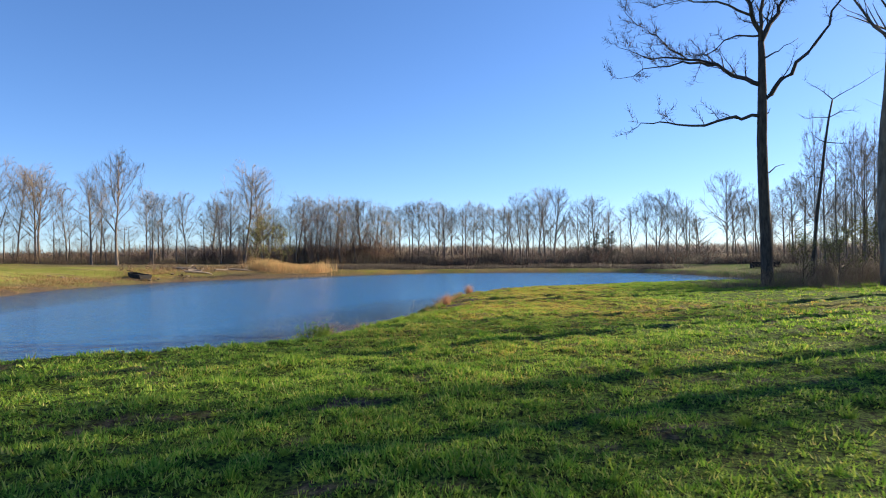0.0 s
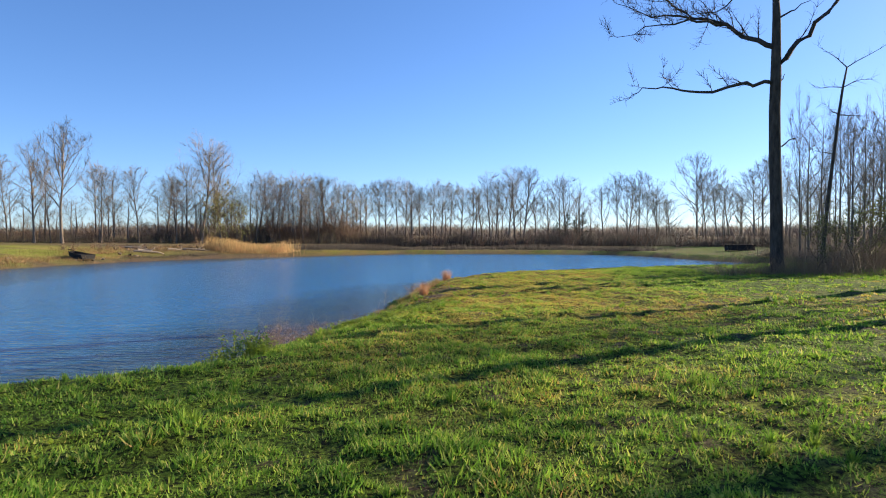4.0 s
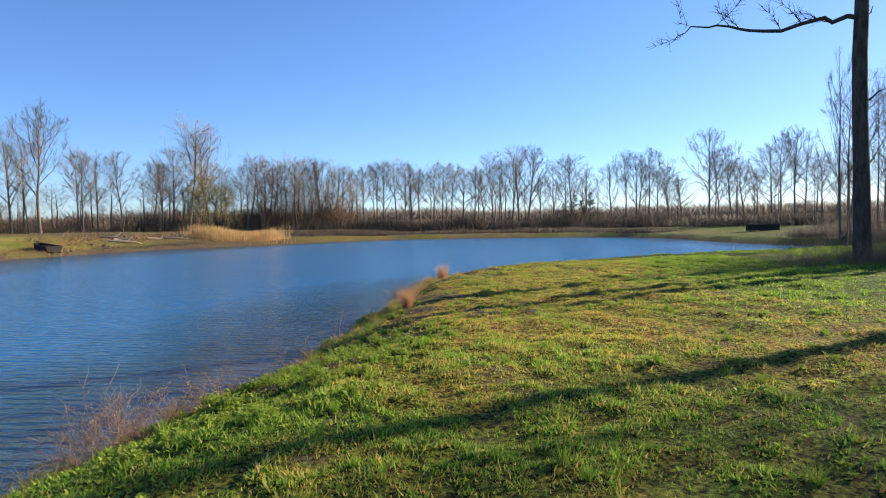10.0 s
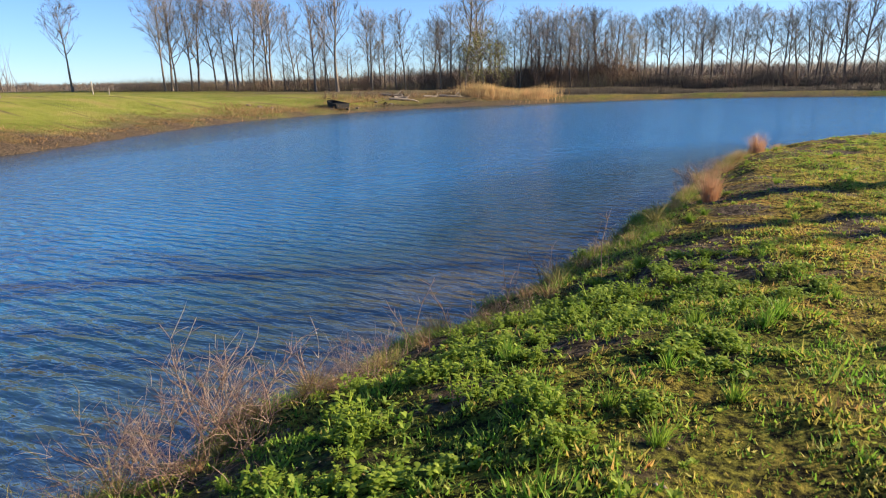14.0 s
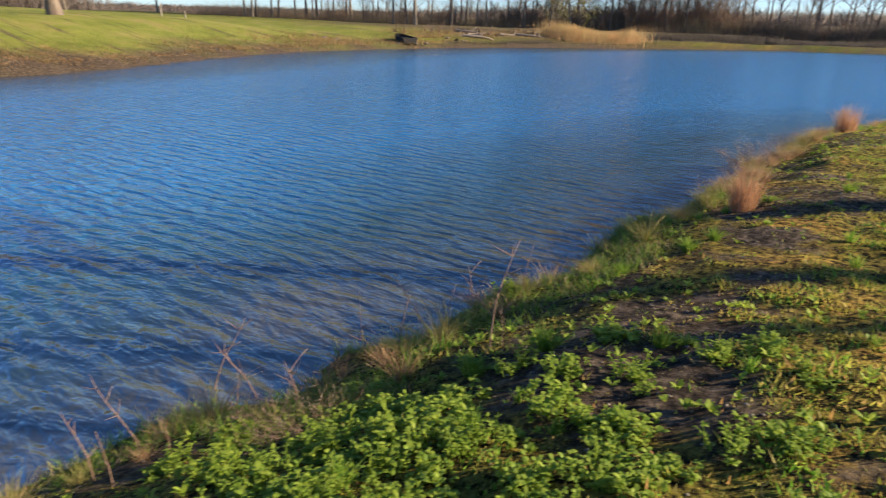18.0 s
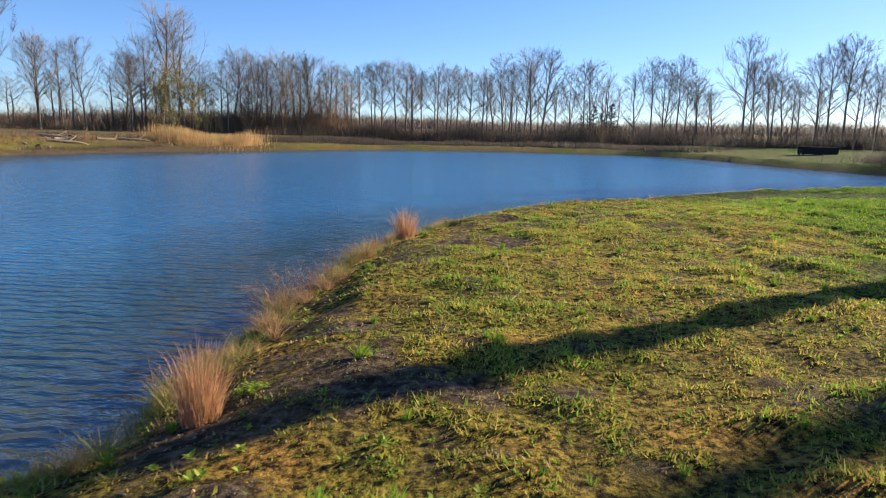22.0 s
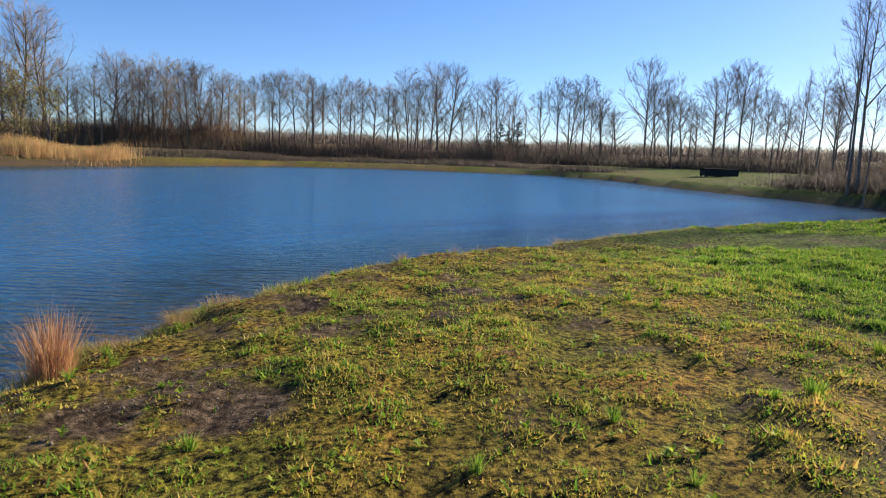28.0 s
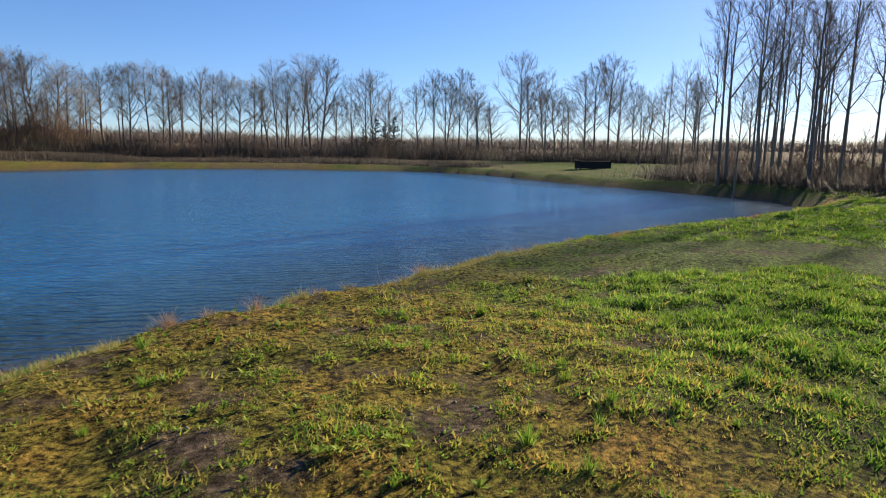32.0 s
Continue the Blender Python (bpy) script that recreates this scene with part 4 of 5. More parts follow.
def stems(rng, x, y, z, height, radius, spread_out):
    """Upright spikes: reed stems and brush twigs."""
    n = len(x)
    an = rng.uniform(0, 2 * math.pi, n)
    foot = np.stack([x, y, z - 0.05], 1)
    tip = foot + np.stack([rng.normal(0, 1, n) * spread_out * height, rng.normal(0, 1, n) * spread_out * height, height], 1)
    ring = [foot + np.stack([np.cos(an + 2.0944 * k), np.sin(an + 2.0944 * k), np.zeros(n)], 1) * radius[:, None] for k in range(3)]
    return np.stack(ring + [tip], 1)


STEM_FACES = [(0, 1, 3), (1, 2, 3), (2, 0, 3)]


def band(rng, points, width, count):
    """Places scattered along a line of points."""
    p = np.array(points, float)
    seg = np.linalg.norm(np.diff(p, axis=0), axis=1)
    at = rng.uniform(0, seg.sum(), count)
    cum = np.concatenate([[0], np.cumsum(seg)])
    x, y = np.interp(at, cum, p[:, 0]), np.interp(at, cum, p[:, 1])
    return x + rng.normal(0, width, count), y + rng.normal(0, width, count)


def build_brush():
    rng = np.random.RandomState(8)

    def strip(name, points, width, count, height, radius, spread_out, mat, label, category, min_d=0.05):
        x, y = band(rng, points, width, count)
        d = shore_distance(np.stack([x, y], 1))
        x, y, d = x[d > min_d], y[d > min_d], d[d > min_d]
        h = height * rng.uniform(0.35, 1.0, len(x)) * (0.55 + 0.9 * value_noise(x, y, 0.25))
        swarm(name, stems(rng, x, y, land(x, y, d), h, radius * rng.uniform(0.7, 1.3, len(x)), spread_out), STEM_FACES, mat, label, category)

    strip("reeds", [(-36.4, 80.2), (-35, 79.5), (-33, 80.5), (-30.2, 84)], 1.1, 9000, 1.65, 0.018, 0.16, REED, "straw-coloured dry reeds along the far shore", "reeds", -1.2)
    strip("thicket", [(-48, 110), (-40, 113), (-33, 114), (-27, 116)], 2.6, 7000, 3.0, 0.03, 0.3, BRUSH, "low brown stems of the thicket", "bushes")
    strip("undergrowth", [(-100, 80), (-70, 96), (-58, 104), (-50, 110)], 3.0, 9000, 2.2, 0.02, 0.35, BRUSH, "low brown brush under the trees", "bushes")
    strip("undergrowth", [(-26, 114), (-10, 119), (5, 119), (20, 116), (33, 112), (46, 104), (52, 96)], 3.0, 24000, 2.6, 0.022, 0.35, BRUSH_SHADED, "low brown brush along the far shore", "bushes")
    strip("undergrowth", [(25.5, 47), (25, 51), (25.5, 56), (26, 62), (30, 70)], 2.2, 14000, 1.2, 0.010, 0.45, BRUSH_SHADED, "low grey brush at the foot of the wood", "bushes", 0.8)
    strip("far_wood", [(-330, 40), (-300, 150), (-200, 300)], 16, 12000, 2.6, 0.2, 0.9, FAR_BRUSH, "low hazy brown hedge along the western horizon", "woodland")
    strip("far_wood", [(-200, 300), (-60, 360), (100, 370), (240, 320), (330, 200), (350, 60)], 20, 26000, 6.5, 0.24, 0.85, FAR_BRUSH, "hazy brown wood along the horizon", "woodland")
    strip("far_wood", [(-250, 30), (-235, 75), (-240, 110)], 9, 12000, 17.0, 0.12, 0.3, FAR_BRUSH, "hazy brown wood on the western slope", "woodland")
    strip("tussocks", [(-29, 20), (-32, 27), (-37, 36), (-40, 44)], 1.3, 9000, 0.17, 0.022, 0.9, MEADOW_DRY, "dry brown-green tussocks on the west bank", "grass")
    strip("tussocks", [(-40, 44), (-42, 52), (-42, 62), (-41, 72), (-38, 80)], 2.2, 8000, 0.3, 0.025, 0.7, MEADOW_DRY, "dry tussocks on the bare west shore", "grass")
    strip("reed_stubble", [(-38.4, 63), (-37.8, 67), (-36.2, 71.5), (-34.2, 75.5)], 0.35, 700, 0.55, 0.014, 0.25, BRUSH_SHADED, "short dark dead reeds standing at the cut bank", "reeds", -0.6)
    strip("shore_brush", [(-29, 90), (-24, 97), (-17, 102), (-7, 105), (4, 104), (13, 100), (18, 92)], 1.5, 9000, 1.0, 0.03, 0.4, BRUSH_SHADED, "low dark brush and sedge along the far water", "bushes")
    strip("wood_floor_brush", [(30, 48), (32, 55), (33, 64), (38, 75)], 3.5, 9000, 1.7, 0.016, 0.4, BRUSH_SHADED, "grey brush filling the wood", "bushes", 0.8)
    strip("brush", [(8.2, 29.0), (10.6, 28.6), (11.5, 29.5), (13.5, 31.5), (16.5, 35.5), (20, 40), (23.5, 44)], 0.9, 7000, 1.5, 0.006, 0.55, BRUSH, "tangled grey-brown brush behind the lawn tree", "bushes", 0.5)


MEADOW_DRY = make_leaf("meadow_straw", (0.0, (0.16, 0.12, 0.05)), (0.5, (0.28, 0.17, 0.08)), (1.0, (0.4, 0.26, 0.13)))
FAR_BRUSH = make_leaf("far_wood_bark", (0.0, (0.09, 0.07, 0.062)), (1.0, (0.16, 0.125, 0.105)), trans=0.0)
build_brush()


# ---- things at the water's edge ----
def leaf_points(p, way, up, long, wide):
    """A bent pointed leaf: six corners, two quads and a tip pair."""
    d = way.normalized()
    s = d.cross(up).normalized() * wide / 2
    a, b = p + d * long * 0.4 + up * long * 0.12, p + d * long * 0.75 + up * long * 0.08
    return [p - s * 0.25, p + s * 0.25, a + s, b + s * 0.75, p + d * long - up * long * 0.05, b - s * 0.75, a - s]


LEAF_FACES = ((0, 1, 2, 6), (6, 2, 3, 5), (5, 3, 4))


def leaf_mesh(v, f, p, way, up, long, wide):
    b = len(v)
    v += [tuple(q) for q in leaf_points(p, way, up, long, wide)]
    f += [tuple(b + k for k in q) for q in LEAF_FACES]


def leafy_weed(seed, height, stalks, leaves, size):
    """A clump of soft stalks with broad leaves all the way up."""
    rng = random.Random(seed)
    top = new("leafy_weed")
    st, v, f = Tubes(), [], []
    for _ in range(stalks):
        foot = away(rng, 0) * rng.uniform(0, 0.05 + height * 0.75)
        line = bough(rng, foot, away(rng, rng.uniform(1.2, 3.0)), height * rng.uniform(0.5, 1.0), 4, 0.05, 0.15)
        st.add(line, [0.004, 0.0035, 0.003, 0.0025, 0.0015], 3)
        for k in range(leaves):
            p = line[rng.randrange(1, 5)]
            leaf_mesh(v, f, p, away(rng, rng.uniform(-0.2, 0.6)), Vector((0, 0, 1)), size * rng.uniform(0.6, 1.2), size * rng.uniform(0.4, 0.65))
    tagged(st.make("stem", WEED, top), kind="stuff")
    tagged(mesh_object("foliage", v, f, WEED, top), kind="stuff")
    return top


def lawn_weeds(places):
    """Flat broad-leaved rosettes all over the lawn, in one mesh."""
    rng = random.Random(70)
    v, f = [], []
    zs = land(np.array([p[0] for p in places]), np.array([p[1] for p in places]))
    for (x, y), z in zip(places, zs):
        size = rng.uniform(0.025, 0.06)
        for k in range(rng.randrange(7, 14)):
            leaf_mesh(v, f, Vector((x, y, z + 0.01)), away(rng, rng.uniform(0.2, 1.3)), Vector((0, 0, 1)), size * rng.uniform(0.6, 1.1), size * rng.uniform(0.25, 0.4))
    tagged(mesh_object("lawn_weeds", v, f, WEED), "low broad-leaved weeds in the lawn", "weeds", kind="stuff")


def long_blades(name, seed, count, height, fan, width, mat, curl=0.5):
    """A tuft of long arching blades, five corners and a tip each."""
    rng = np.random.RandomState(seed)
    an = rng.uniform(0, 2 * math.pi, count)
    r = rng.uniform(0, 1, count) ** 0.7
    foot = np.stack([np.cos(an), np.sin(an), 0 * an], 1) * (r * height * 0.22)[:, None]
    h = height * rng.uniform(0.45, 1.0, count)
    out = np.stack([np.cos(an), np.sin(an), 0 * an], 1) * (h * fan * r * rng.uniform(0.3, 1.2, count))[:, None] + rng.normal(0, 0.085, (count, 3)) * height
    up = np.stack([0 * h, 0 * h, h], 1)
    sa = rng.uniform(0, 2 * math.pi, count)
    s = np.stack([np.cos(sa), np.sin(sa), 0 * sa], 1) * width / 2
    m1, m2 = foot + up * 0.4 + out * 0.22, foot + up * 0.78 + out * 0.6
    tip = foot + up * (1.0 - curl * 0.3 * r[:, None]) + out * 1.1
    verts = np.stack([foot - s, foot + s, m1 + s, m1 - s, m2 + s * 0.7, m2 - s * 0.7, tip], 1)
    verts[:, :, 2] = np.maximum(verts[:, :, 2], -0.02)
    n = len(verts)
    base = (np.arange(n) * 7)[:, None]
    faces = [tuple(q) for q in np.concatenate([base + [0, 1, 2, 3], base + [3, 2, 4, 5]]).tolist()] + [tuple(q) for q in (base + [5, 4, 6]).tolist()]
    return mesh_object(name, verts.reshape(-1, 3).tolist(), faces, mat)


def plant(kinds, places, rng, label, category, group, grow=(0.8, 1.2), sink=0.01):
    """Copies of some kinds of plant at places (x, y) or (x, y, size)."""
    used = set()
    pts = np.array([p[:2] for p in places], float)
    zs = land(pts[:, 0], pts[:, 1])
    for place, z in zip(places, zs):
        k = rng.randrange(len(kinds))
        m = pose(place[0], place[1], max(z, -0.05) - sink, 0, 0, rng.uniform(0, 360))
        if k in used:
            ob = copy_thing(kinds[k], m)
        else:
            ob = kinds[k]
            ob.matrix_basis = m
            used.add(k)
        s = (place[2] if len(place) > 2 else 1.0) * rng.uniform(*grow)
        ob.scale = (s, s, s)
        tagged(ob, label, category, group)
    for k, kind in enumerate(kinds):
        if k not in used:
            bpy.data.objects.remove(kind)


def scatter(rng, count, box, keep):
    """Random places in a box, kept where keep(x, y, metres from the water, metres from the trodden line) holds."""
    r = np.random.RandomState(rng.randrange(10 ** 6))
    xy = np.stack([r.uniform(box[0], box[2], count * 12), r.uniform(box[1], box[3], count * 12)], 1)
    ok = keep(xy[:, 0], xy[:, 1], shore_distance(xy), walk_line_distance(xy[:, 0], xy[:, 1]))
    return [tuple(p) for p in xy[ok][:count].tolist()]


def dead_stalk(seed, height, arms):
    rng = random.Random(seed)
    t = Tubes()
    line = bough(rng, Vector((0, 0, 0)), Vector((rng.gauss(0, 0.12), rng.gauss(0, 0.12), 1)), height, 6, 0.0, 0.07)
    t.add(line, [0.004, 0.0038, 0.0035, 0.003, 0.0026, 0.002, 0.0015], 4)
    for _ in range(arms):
        q = rng.randrange(2, 7)
        t.add(bough(rng, line[q], away(rng, rng.uniform(0.3, 1.2)), height * rng.uniform(0.08, 0.25), 3, 0.05, 0.2), [0.003, 0.0025, 0.002, 0.0015], 3)
    return t.make("dead_stalk", STALK, None)


def dead_shrub():
    """A heap of arching dead stems hanging over the water."""
    rng = random.Random(31)
    top = new("dead_shrub")
    for n in range(36):
        t = Tubes()
        foot = Vector((rng.gauss(0, 0.25), rng.gauss(0.1, 0.25), 0.0))
        line = bough(rng, foot, Vector((rng.gauss(-0.15, 0.45), rng.gauss(0.25, 0.45), rng.uniform(0.4, 1.0))), rng.uniform(0.3, 0.68), 6, -0.06, 0.16)
        t.add(line, [0.0035, 0.003, 0.0028, 0.0025, 0.002, 0.0015, 0.001], 4)
        for q in range(2, 7):
            for _ in range(3):
                t.add(bough(rng, line[q], (line[q] - line[q - 1]).normalized() + away(rng, 0.2) * 0.8, rng.uniform(0.08, 0.3), 3, -0.03, 0.25), [0.002, 0.0018, 0.0014, 0.001], 3)
        t.make("dead_branch", STALK, top)
    top.location = (-4.75, 14.3, land_at(-4.75, 14.3) - 0.02)
    tagged(top, "tangled heap of dead reddish-brown stems at the bank", "shrub", "dead shrubs on the bank")
    for n, (x, y, size) in enumerate(((-4.45, 13.75, 0.7), (-3.6, 24.15, 0.6), (-3.62, 24.75, 0.62), (-3.55, 25.3, 0.5), (-3.75, 23.6, 0.5), (-3.5, 26.1, 0.45), (-4.2, 15.1, 0.5), (-3.9, 16.75, 0.42))):
        ob = copy_thing(top, pose(x, y, land_at(x, y) - 0.02, 0, 0, 63 * n + 40))
        ob.scale = (size, size, size)
        tagged(ob, "low tangle of dead reddish stems on the bank", "shrub", "dead shrubs on the bank")


STALK = make_leaf("dead_stem", (0.0, (0.13, 0.075, 0.06)), (0.5, (0.24, 0.14, 0.11)), (1.0, (0.36, 0.26, 0.2)), trans=0.05)
WEED_LIGHT = make_leaf("young_weed_leaf", (0.0, (0.14, 0.24, 0.03)), (1.0, (0.3, 0.4, 0.05)), trans=0.45)


def build_bank_plants():
    rng = random.Random(4)
    leafy = [leafy_weed(50 + k, 0.065 + 0.022 * (k % 3), 24, 10, 0.026 + 0.007 * (k % 2)) for k in range(5)]
    spots = [(-3.25, 15.2), (-3.3, 15.55), (-3.3, 15.8), (-3.23, 16.5, 1.2), (-3.2, 16.7, 1.2), (-3.0, 16.8), (-2.65, 16.7), (-2.45, 16.75), (-2.3, 16.95), (-2.9, 16.4), (-2.5, 16.15), (-3.7, 14.3, 1.3),
             (-3.5, 17.55, 0.9), (-3.05, 16.25), (-2.25, 16.2), (-3.6, 14.9, 1.2), (-3.4, 15.0), (-3.1, 15.9), (-3.5, 16.1, 1.2), (-3.35, 16.9, 1.1), (-2.7, 17.1), (-2.0, 16.6)]
    spots += scatter(rng, 80, (-5, 12.6, -1.2, 18.2), lambda x, y, d, w: (d > 1.1) & (d < 2.9))
    spots += scatter(rng, 36, (-4.3, 16.1, -2.9, 17.3), lambda x, y, d, w: d > 0.45)
    spots += scatter(rng, 12, (-4.2, 18, -1, 33), lambda x, y, d, w: (d > 0.25) & (d < 1.1))
    plant(leafy, spots, rng, "clump of bright green broad-leaved weeds on the bank", "weed", "leafy weeds on the bank", (0.75, 1.25))
    spots = scatter(rng, 2200, (-6, 0.5, 5, 33), lambda x, y, d, w: (d > 0.6) & (w < 4.5) & (value_noise(x, y, 0.9) > 0.42))
    spots += scatter(rng, 500, (-5, 11, -0.5, 19), lambda x, y, d, w: (d > 0.9) & (d < 3.0))
    lawn_weeds(spots)
    tall = [long_blades("grass_clump", 90 + k, 60, 0.15 + 0.03 * k, 1.0, 0.008, GRASS if k % 2 else WEED_LIGHT) for k in range(4)]
    spots = scatter(rng, 380, (-6, 0.5, 5.5, 32), lambda x, y, d, w: (d > 0.5) & (w < 5))
    spots += [(4.8, 17.3, 2.2), (6.1, 15.5, 2.2), (5.8, 17.9, 2.0), (5.2, 17.5, 2.0), (5.0, 18.2, 1.8), (-3.5, 13.2, 1.3), (-4.0, 13.0, 1.5), (-3.75, 13.3, 1.4), (-3.4, 13.5, 1.2)]
    plant(tall, spots, rng, "tuft of longer green grass in the lawn", "grass tuft", "green grass tufts", (0.3, 0.65))
    light = [long_blades("young_grass_clump", 110 + k, 150, 0.15, 1.3, 0.0045, WEED_LIGHT) for k in range(2)]
    plant(light, [(-3.2, 17.75), (-3.5, 17.5), (-2.35, 21.85, 0.8), (-3.1, 19.7), (-3.0, 20.0, 0.8), (-3.4, 19.2, 0.8), (-2.7, 18.0, 0.7)], rng, "yellow-green clump of young grass on the bank", "grass tuft", "young grass clumps", (0.8, 1.1))
    red = [long_blades("dry_grass_tuft", 120 + k, 480, 0.7, 0.5, 0.0045, RED_DRY) for k in range(2)]
    plant(red, [(-3.1, 21.25, 0.68), (-3.0, 27.25, 0.75)], rng, "tall tuft of reddish dry grass on the bank", "grass tuft", "reddish grass tufts", (0.95, 1.05))
    small = [long_blades("dry_grass_tuft", 130 + k, 130, 0.34, 1.5, 0.0028, DRY) for k in range(3)]
    spots = [(-3.35, 17.7), (-3.25, 22.4), (-3.35, 22.9), (-3.35, 23.75), (-3.2, 24.5), (-3.5, 25.2), (-3.4, 26.0), (-3.3, 26.6, 1.2), (-3.0, 28.0), (-2.7, 29.0), (-4.3, 15.0, 0.7)]
    spots += scatter(rng, 40, (-4.4, 20.5, 12, 44), lambda x, y, d, w: (d > 0.08) & (d < 0.8)) + scatter(rng, 22, (-4.2, 21.5, -2.6, 28), lambda x, y, d, w: (d > 0.1) & (d < 0.8))
    plant(small, spots, rng, "small tuft of dry straw-coloured grass at the water", "grass tuft", "dry grass tufts on the bank", (0.3, 0.8))
    fringe = [long_blades("bank_grass_clump", 150 + k, 110, 0.15 + 0.025 * k, 2.0, 0.0028, (DRY, FRINGE, DRY, FRINGE)[k], 1.4) for k in range(4)]
    spots = scatter(rng, 70, (-11.5, 8.6, -4.5, 13.5), lambda x, y, d, w: (d > 0.05) & (d < 0.7)) + scatter(rng, 150, (-6, 12.5, -2.5, 30), lambda x, y, d, w: (d > 0.12) & (d < 0.75)) + scatter(rng, 60, (-3.2, 29, 12, 44), lambda x, y, d, w: (d > 0.1) & (d < 0.6))
    plant(fringe, spots, rng, "shaggy clump of half-dry grass hanging over the bank", "grass tuft", "shaggy grass along the bank", (0.5, 1.25))
    stalks = [dead_stalk(140 + k, 0.36 + 0.06 * k, 2 + k) for k in range(4)]
    spots = [(-4.55, 16.0), (-4.35, 16.0), (-4.4, 15.3), (-4.4, 15.4), (-4.3, 16.25), (-4.3, 16.6), (-4.15, 16.85), (-3.9, 18.7), (-4.65, 14.65), (-5.2, 15.0), (-5.25, 15.6), (-4.45, 17.7), (-4.45, 19.55), (-4.7, 16.3), (-3.55, 17.75, 1.2), (-3.5, 17.8, 1.1)]
    spots += scatter(rng, 22, (-11, 9, -5, 13), lambda x, y, d, w: (d > -0.3) & (d < 0.4)) + scatter(rng, 30, (-11, 9.5, 6, 39), lambda x, y, d, w: (d > -0.35) & (d < 0.45))
    plant(stalks, spots, rng, "thin dead weed stalk at the water's edge", "stalk", "dead stalks at the water", (0.6, 1.1))
    dead_shrub()
    shrub = leafy_weed(60, 0.4, 80, 14, 0.05)
    shrub.name = "low_shrub"
    plant([shrub], [(-4.15, 11.5, 1.0), (-4.6, 11.6, 0.8), (-3.9, 11.2, 0.6)], rng, "low dense green shrub on the bank", "shrub", "low shrubs on the bank", (0.95, 1.05))


build_bank_plants()


# ---- far shore: boat, deck, posts, stones, conifers ----
def box(bm, cx, cy, cz, sx, sy, sz, turn=0.0, bevel=0.0):
    m = Matrix.Translation((cx, cy, cz)) @ Matrix.Rotation(turn, 4, "Z") @ Matrix.Diagonal((sx, sy, sz, 1))
    made = bmesh.ops.create_cube(bm, size=1.0, matrix=m)
    if bevel:
        edges = list({e for v in made["verts"] for e in v.link_edges})
        bmesh.ops.bevel(bm, geom=edges, offset=bevel, segments=1, affect="EDGES")


def boxed(name, parent, mat, *args, label="", **more):
    bm = bmesh.new()
    box(bm, *args, **more)
    return part(name, bm, mat, parent, label)


def make_wood(name, dark, light):
    m, t, b = material(name, 0.85, 0.2)
    t.links.new(ramp(t, noise_tex(t, 5, 6, 0.6, (1, 8, 8)), (0.3, dark), (0.7, light)), b.inputs["Base Color"])
    bumped(t, b, noise_tex(t, 20, 5, 0.6, (1, 8, 8)), 0.4, 0.01)
    return m


DARK_WOOD = make_wood("dark_weathered_wood", (0.012, 0.011, 0.011), (0.045, 0.04, 0.038))
POST_WOOD = make_wood("pale_post_wood", (0.26, 0.21, 0.16), (0.5, 0.44, 0.37))


def build_boat():
    """A small flat-bottomed boat, its bow drawn up on the shore."""
    top = new("rowing_boat")
    bm = bmesh.new()
    rings = []
    for k in range(9):
        s = k / 8
        half = 0.68 * (1 - 0.55 * s ** 3)
        rise = 0.14 * s ** 2
        y = -1.5 + 3.0 * s
        rings.append([bm.verts.new(p) for p in ((-half, y, 0.5 + rise), (-half * 0.8, y, 0.05 + rise), (half * 0.8, y, 0.05 + rise), (half, y, 0.5 + rise), (half * 0.93, y, 0.5 + rise), (half * 0.74, y, 0.1 + rise), (-half * 0.74, y, 0.1 + rise), (-half * 0.93, y, 0.5 + rise))])
    for a, b in zip(rings, rings[1:]):
        for k in range(8):
            bm.faces.new((a[k], a[(k + 1) % 8], b[(k + 1) % 8], b[k]))
    for r in (rings[0], rings[-1]):
        bm.faces.new((r[0], r[1], r[2], r[3]))
    part("hull", bm, DARK_WOOD, top)
    for y in (-0.9, 0.2):
        boxed("thwart", top, DARK_WOOD, 0, y, 0.42, 1.15, 0.22, 0.035)
    t = Tubes()
    t.add([Vector((0.1, 0.9, 0.6)), Vector((0.2, 1.8, 0.72)), Vector((0.25, 2.7, 0.72))], [0.025, 0.022, 0.03], 6)
    t.make("oar", DARK_WOOD, top)
    top.matrix_basis = pose(-40.4, 59.4, land_at(-40.4, 59.4) + 0.02, 3, 0, 62)
    tagged(top, "small dark flat-bottomed boat lying at the shore", "boat")


def build_deck():
    """A dark low timber deck on posts, beyond the pond."""
    top = new("timber_deck")
    for k in range(9):
        boxed("plank", top, DARK_WOOD, 0, -0.72 + 0.18 * k, 0.78, 3.7, 0.165, 0.05, bevel=0.008)
    for y in (-0.75, 0.75):
        boxed("beam", top, DARK_WOOD, 0, y, 0.65, 3.6, 0.1, 0.2)
    for x in (-1.7, 0.0, 1.7):
        for y in (-0.7, 0.7):
            boxed("post", top, DARK_WOOD, x, y, 0.26, 0.16, 0.16, 0.72)
    for y in (-0.83, 0.83):
        boxed("skirt_board", top, DARK_WOOD, 0, y, 0.34, 3.6, 0.04, 0.6)
    for x in (-1.83, 1.83):
        boxed("side_board", top, DARK_WOOD, x, 0, 0.34, 0.04, 1.6, 0.6)
    top.matrix_basis = pose(27.8, 84.2, land_at(27.8, 84.2), 0, 0, -4)
    top.scale = (0.86, 0.86, 0.9)
    tagged(top, "low dark timber deck on short posts", "deck")


